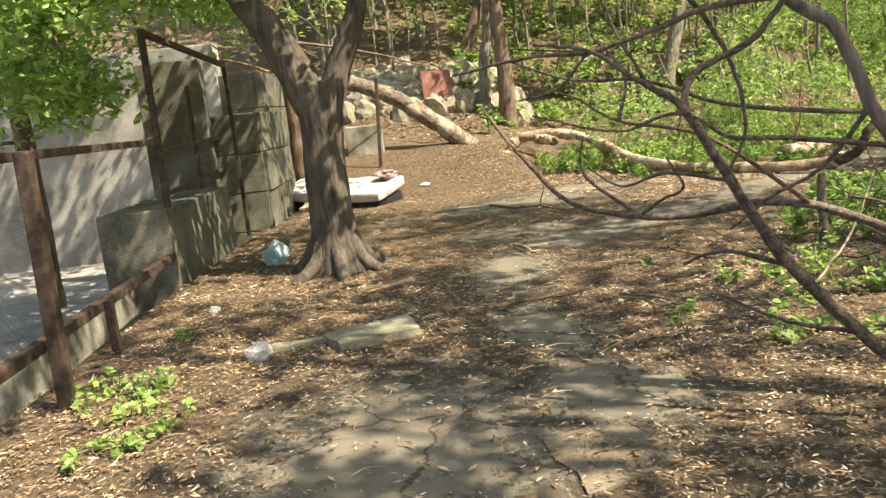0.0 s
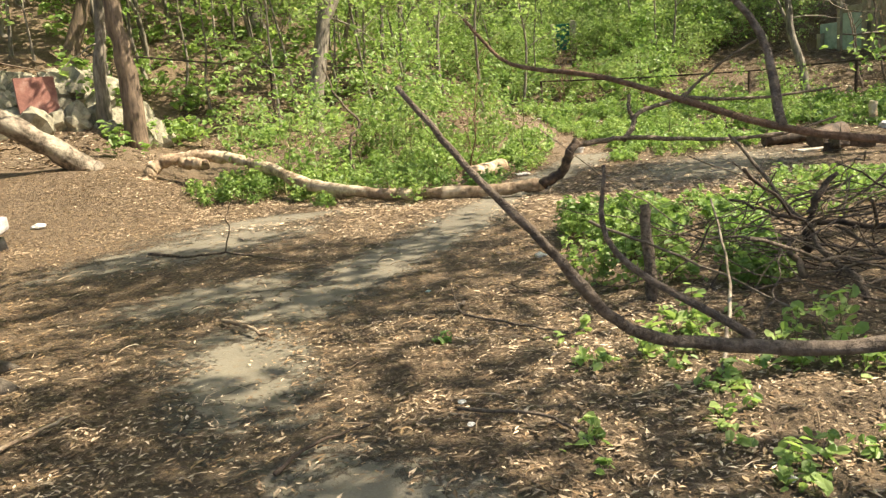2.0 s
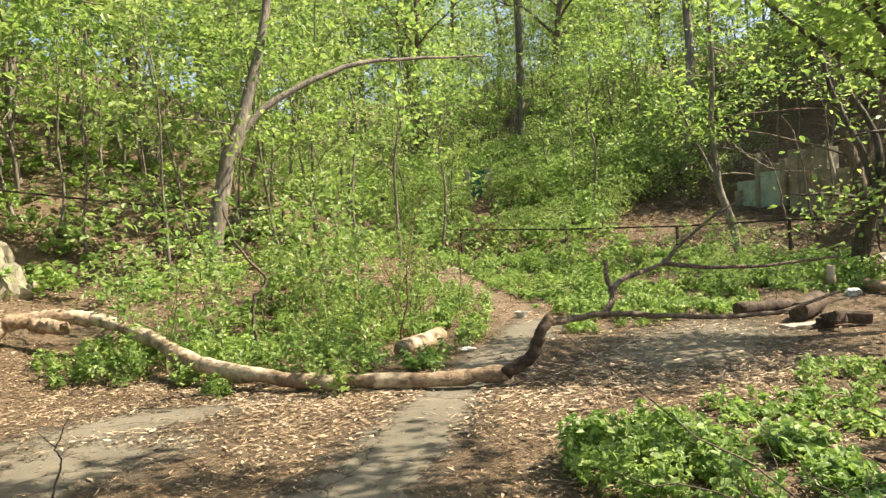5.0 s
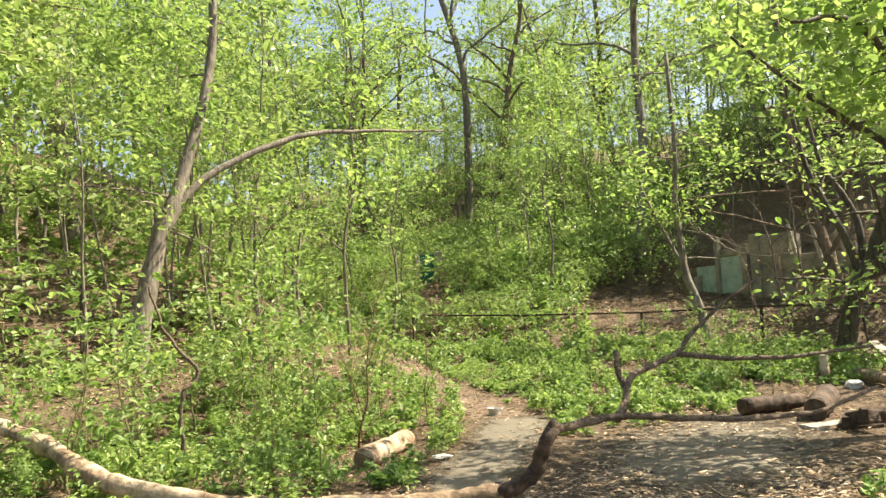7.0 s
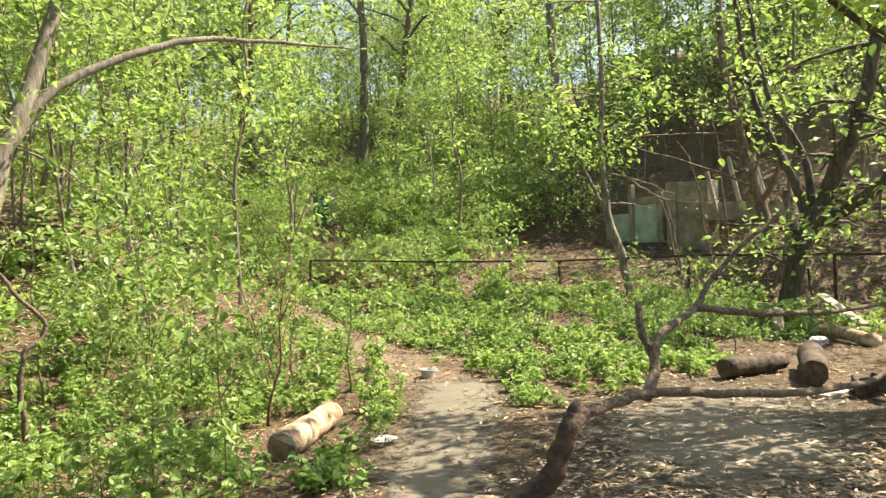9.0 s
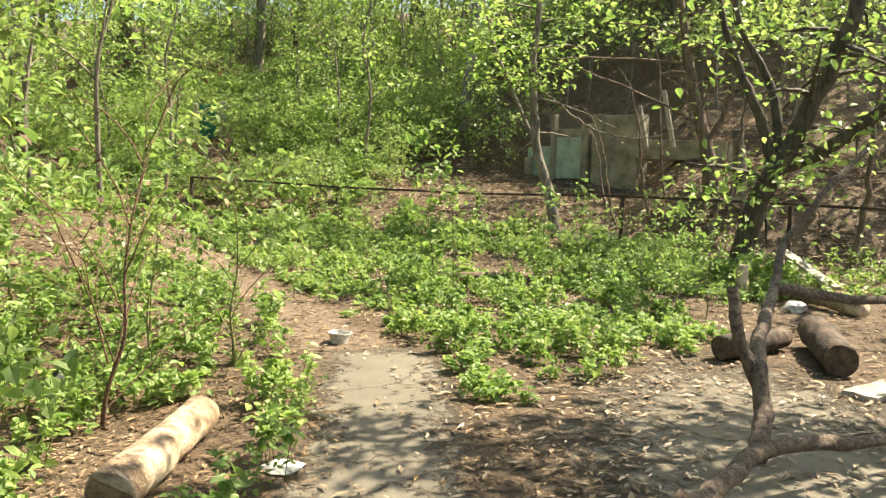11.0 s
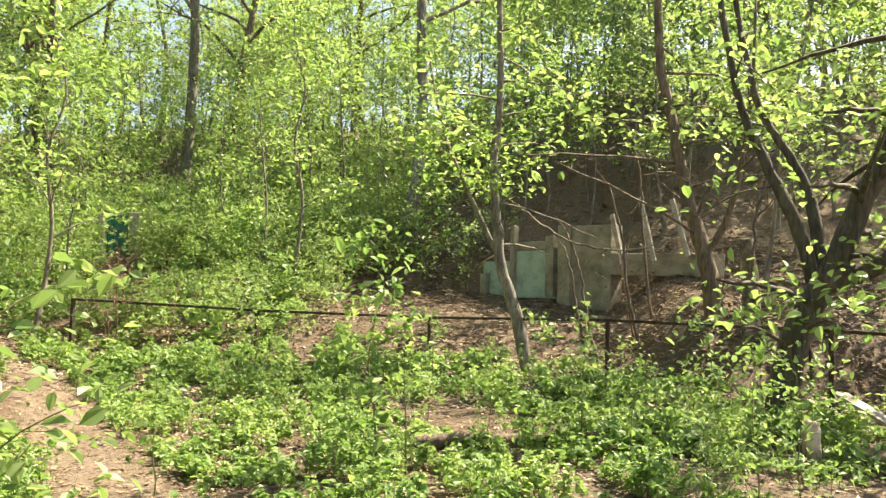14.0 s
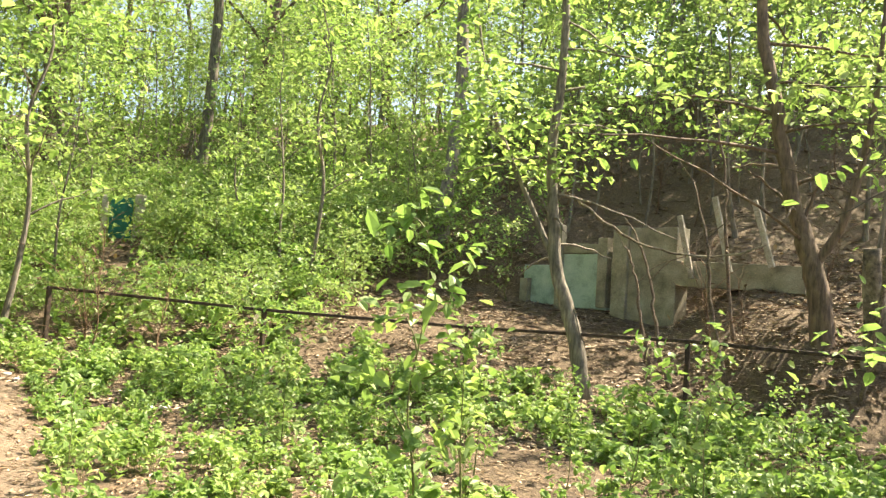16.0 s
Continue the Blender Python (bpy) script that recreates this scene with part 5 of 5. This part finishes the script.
M_BLACK = rough_stuff("black_plastic", (0.008, 0.008, 0.009), (0.02, 0.02, 0.022), (0.04, 0.04, 0.045), 9, 60, 0.4, 0.3)
M_BOARD = rough_stuff("mossy_board", (0.16, 0.15, 0.09), (0.29, 0.27, 0.19), (0.4, 0.38, 0.29), 5, 70, 0.9, 0.4)
M_YELLOW = rough_stuff("yellow_cloth", (0.35, 0.28, 0.05), (0.55, 0.47, 0.1), (0.65, 0.58, 0.2), 8, 60, 0.8, 0.3)
ruin()

g = thing("green_gate", (23.2, 34.0, ground_z(23.2, 34.0) - 0.15), "small green metal door between pale posts on the slope", "gate", turn=-35)
door = block("door", 0.62, 0.06, 1.2, M_TEAL, g, pose(0, 0, 0.75), 0.01, "dark green painted door")
block("door_handle", 0.04, 0.05, 0.16, M_RUST, door, pose(0.22, -0.05, 0.78), 0.008, "rusty iron handle")
block("post", 0.3, 0.28, 1.5, M_STONE, g, pose(0.5, 0, 0.72), 0.03, "pale stone post", 0.02, 1)
block("post", 0.18, 0.22, 1.4, M_STONE, g, pose(-0.45, 0, 0.68), 0.03, "pale stone post", 0.02, 2)

# stones of the bank with the red panel
def stone_mesh(seed):
    bm = bmesh.new()
    bmesh.ops.create_icosphere(bm, subdivisions=2, radius=1.0)
    for v in bm.verts:
        v.co *= 1 + 0.55 * noise.noise(v.co * 1.3 + Vector((seed * 7.7, 0, 0))) + 0.2 * noise.noise(v.co * 4 + Vector((0, seed, 0)))
    me = bpy.data.meshes.new("stone")
    bm.to_mesh(me)
    bm.free()
    me.materials.append(M_RUIN)
    return me


STONES = [stone_mesh(i) for i in range(5)]
r = np.random.default_rng(61)
for i in range(114):
    x, y = r.uniform(-2.2, 2.6), r.uniform(20.8, 23.5)
    if i >= 100:
        x, y = r.uniform(16.5, 21), r.uniform(17.5, 25)
    k = r.uniform(0.14, 0.42) if i < 100 else r.uniform(0.05, 0.16)
    o = tagged(new("stone", STONES[i % 5]), "pale rough stone lying on the bank", "stone", "stones on the bank")
    o.location = (x, y, ground_z(x, y) + k * (0.2 if i < 100 else 0.05))
    o.rotation_euler = (r.uniform(0, 6), r.uniform(0, 6), r.uniform(0, 6))
    o.scale = (k, k * r.uniform(0.7, 1.2), k * (0.8 if i < 100 else 0.5))
o = block("rusty_panel", 0.75, 0.08, 1.05, M_RED, None, Matrix(), 0.01, "", 0.01, 4)
o.matrix_world = pose(0.3, 20.9, ground_z(0.3, 20.9) + 0.5, -8, 0, 8)
tagged(o, "rust-red painted metal panel on the stony bank", "panel")

# ---- old mattress ----
def mattress():
    t = thing("mattress", (-1.6, 13.7, -0.1), "dirty white mattress dumped beside the tree", "mattress", turn=-26)
    bm = bmesh.new()
    box_bm(bm, 1.95, 0.95, 0.16, Matrix(), 0.045)
    bmesh.ops.subdivide_edges(bm, edges=bm.edges[:], cuts=5, use_grid_fill=True)
    for v in bm.verts:
        tuft = 0.018 * math.sin(v.co.x * 13) * math.sin(v.co.y * 13)
        v.co.z += tuft * (1 if v.co.z > 0 else 0) + 0.05 * noise.noise(v.co * 1.8) - 0.05 * math.cos(v.co.x * 1.5)
    bmesh.ops.transform(bm, matrix=pose(0, 0, 0.42, 10, 3, 0), verts=bm.verts)
    me = bpy.data.meshes.new("mattress")
    bm.to_mesh(me)
    bm.free()
    me.materials.append(M_FABRIC)
    me.polygons.foreach_set("use_smooth", [True] * len(me.polygons))
    part("cover", me, t)
    block("base", 1.8, 0.8, 0.3, M_BLACK, t, pose(0.0, 0.1, 0.13, 6, 3, 0), 0.04, "dark broken bed base", 0.03, 3)
    rag = bpy.data.meshes.new("rag")
    bm = bmesh.new()
    bmesh.ops.create_icosphere(bm, subdivisions=3, radius=0.17)
    for v in bm.verts:
        v.co *= 1 + 0.7 * noise.noise(v.co * 9)
        v.co.z *= 0.45
    bmesh.ops.transform(bm, matrix=pose(0.75, 0.3, 0.56), verts=bm.verts)
    bm.to_mesh(rag)
    bm.free()
    rag.materials.append(M_RAG)
    part("rag", rag, t, "crumpled dull cloth")


mattress()


# ---- slabs, boards and litter ----
def slab(name, pts, thick, mat, label, category="slab", seed=0):
    """A broken flat slab with an uneven outline."""
    r = np.random.default_rng(seed)
    out = []
    for (ax, ay), (bx, by) in zip(pts, pts[1:] + pts[:1]):
        for k in (0, 0.33, 0.66):
            out.append((ax + (bx - ax) * k + r.normal() * 0.015, ay + (by - ay) * k + r.normal() * 0.015))
    bm = bmesh.new()
    z0 = max(ground_z(x, y) for x, y in out)
    f = bm.faces.new([bm.verts.new((x, y, z0 - 0.02)) for x, y in out])
    e = bmesh.ops.extrude_face_region(bm, geom=[f])
    bmesh.ops.translate(bm, vec=(0, 0, thick + 0.02), verts=[v for v in e["geom"] if isinstance(v, bmesh.types.BMVert)])
    for v in bm.verts:
        v.co.z += 0.012 * noise.noise(v.co * 5)
    bmesh.ops.recalc_face_normals(bm, faces=bm.faces)
    me = bpy.data.meshes.new(name)
    bm.to_mesh(me)
    bm.free()
    me.materials.append(mat)
    tagged(new(name, me), label, category)


slab("concrete_slab", [(-0.88, 5.3), (-0.72, 5.02), (-0.2, 5.22), (-0.3, 5.62)], 0.05, M_BOARD, "broken mossy slab lying on the litter", seed=1)
slab("concrete_slab", [(0.34, 3.35), (0.45, 2.8), (0.88, 3.05), (0.72, 3.5)], 0.006, M_FLAG, "flat brown broken slab set in the path", seed=2)
slab("concrete_slab", [(0.0, 2.75), (0.25, 2.4), (0.55, 2.6), (0.3, 2.95)], 0.006, M_FLAG, "small broken slab in the path", seed=3)
slab("plank", [(-1.32, 5.22), (-1.3, 5.14), (-0.86, 5.24), (-0.85, 5.34)], 0.03, M_BOARD, "narrow split board beside the slab", "plank", 9)
slab("plank", [(10.35, 11.15), (10.3, 10.9), (10.9, 10.7), (10.95, 10.95)], 0.045, M_STONE, "pale weathered plank on the clearing", "plank", 4)
b = block("board", 1.5, 0.17, 0.04, M_STONE, None, Matrix(), 0.008)
b.matrix_world = pose(16.4, 12.5, 0.36, 0, -15, 41)
tagged(b, "pale board leaning against the bank", "board")


def tub():
    bm = bmesh.new()
    n = 20
    def ring(rx, z):
        return [bm.verts.new((rx * math.copysign(abs(math.cos(a)) ** 0.6, math.cos(a)), rx * 0.75 * math.copysign(abs(math.sin(a)) ** 0.6, math.sin(a)), z)) for a in np.linspace(0, 2 * math.pi, n, endpoint=False)]
    rings = [ring(0.09, 0), ring(0.125, 0.1), ring(0.135, 0.1), ring(0.135, 0.093), ring(0.12, 0.093), ring(0.086, 0.006)]
    for a, c in zip(rings, rings[1:]):
        for i in range(n):
            bm.faces.new((a[i], a[(i + 1) % n], c[(i + 1) % n], c[i]))
    bm.faces.new(rings[0][::-1])
    bm.faces.new(rings[-1])
    me = bpy.data.meshes.new("tub")
    bm.to_mesh(me)
    bm.free()
    me.materials.append(M_WHITE)
    o = tagged(new("plastic_tub", me), "empty white plastic tub on the dirt path", "tub")
    o.matrix_world = pose(9.35, 15.25, ground_z(9.35, 15.25) + 0.0, 4, 3, 25)


tub()


def scrap_mesh(seed, flat):
    bm = bmesh.new()
    bmesh.ops.create_icosphere(bm, subdivisions=2, radius=1.0)
    for v in bm.verts:
        v.co *= 1 + 0.6 * noise.noise(v.co * 2.2 + Vector((seed * 5.3, 1, 0)))
        v.co.z *= flat
    me = bpy.data.meshes.new("scrap")
    bm.to_mesh(me)
    bm.free()
    return me


def scrap(x, y, k, mat, label, category, flat=0.6, seed=0, z=0.0):
    me = scrap_mesh(seed, flat)
    me.materials.append(mat)
    o = tagged(new(category.replace(" ", "_"), me), label, category)
    o.location, o.scale = (x, y, ground_z(x, y) + k * flat * 0.55 + z), (k, k, k)
    o.rotation_euler = (0, 0, seed * 1.7)


scrap(-1.82, 8.64, 0.16, M_BAG, "crumpled pale blue plastic bag on the litter", "plastic bag", 0.9, 1)
scrap(-1.26, 5.06, 0.09, M_WHITE, "crumpled white paper cup", "paper cup", 0.8, 2)
scrap(-1.97, 6.62, 0.06, M_WHITE, "small white paper scrap", "paper", 0.6, 3)
scrap(6.75, 13.32, 0.1, M_WHITE, "flattened white plastic scrap", "plastic bag", 0.25, 4)
scrap(6.9, 15.6, 0.14, M_BLACK, "black plastic bag in the herbs", "plastic bag", 0.8, 5)
scrap(14.36, 12.26, 0.14, M_WHITE, "white rubbish bag behind the logs", "plastic bag", 0.6, 6)
scrap(15.85, 25.6, 0.15, M_BAG, "pale blue-green bag at the foot of the post", "plastic bag", 0.8, 7)
scrap(3.4, 8.1, 0.05, M_WHITE, "small white paper scrap", "paper", 0.5, 8)
scrap(-0.2, 14.6, 0.1, M_WHITE, "white plastic scrap by the mattress", "plastic bag", 0.4, 9)
scrap(-1.9, 12.3, 0.12, M_WHITE, "pale paper scrap on the litter", "paper", 0.2, 10)
r = np.random.default_rng(71)
for i in range(26):
    x, y = (r.uniform(14.2, 17.5), r.uniform(18, 25)) if i < 18 else (r.uniform(1.2, 4.5), r.uniform(4, 8))
    scrap(x, y, r.uniform(0.03, 0.08) if i < 18 else r.uniform(0.015, 0.035), (M_WHITE, M_WHITE, M_BAG)[i % 3], "small pale litter scrap on the ground", "paper", 0.4, 20 + i, 0.02)

# charred pieces by the pale plank
for i, (x, y, a, l) in enumerate(((10.75, 10.72, 20, 0.55), (11.0, 10.5, -35, 0.45), (10.55, 10.5, 60, 0.4))):
    o = block("charred_timber", l, 0.16, 0.14, M_DARKLOG, None, Matrix(), 0.02, "", 0.03, i)
    o.matrix_world = pose(x, y, ground_z(x, y) + 0.09 + 0.03 * i, 4 * i, 6 * i, a)
    tagged(o, "charred dark timber lying beside the plank", "timber", "charred timbers")
scrap(-1.55, 11.9, 0.12, M_YELLOW, "crumpled yellow cloth by the mattress", "cloth", 0.3, 61)
scrap(-2.1, 13.3, 0.2, M_STONE, "grey rubbish heap beside the step wall", "rubbish", 0.5, 62)
scrap(-2.55, 13.0, 0.22, M_BLACK, "black rubbish bag beside the step wall", "rubbish bag", 0.6, 63)
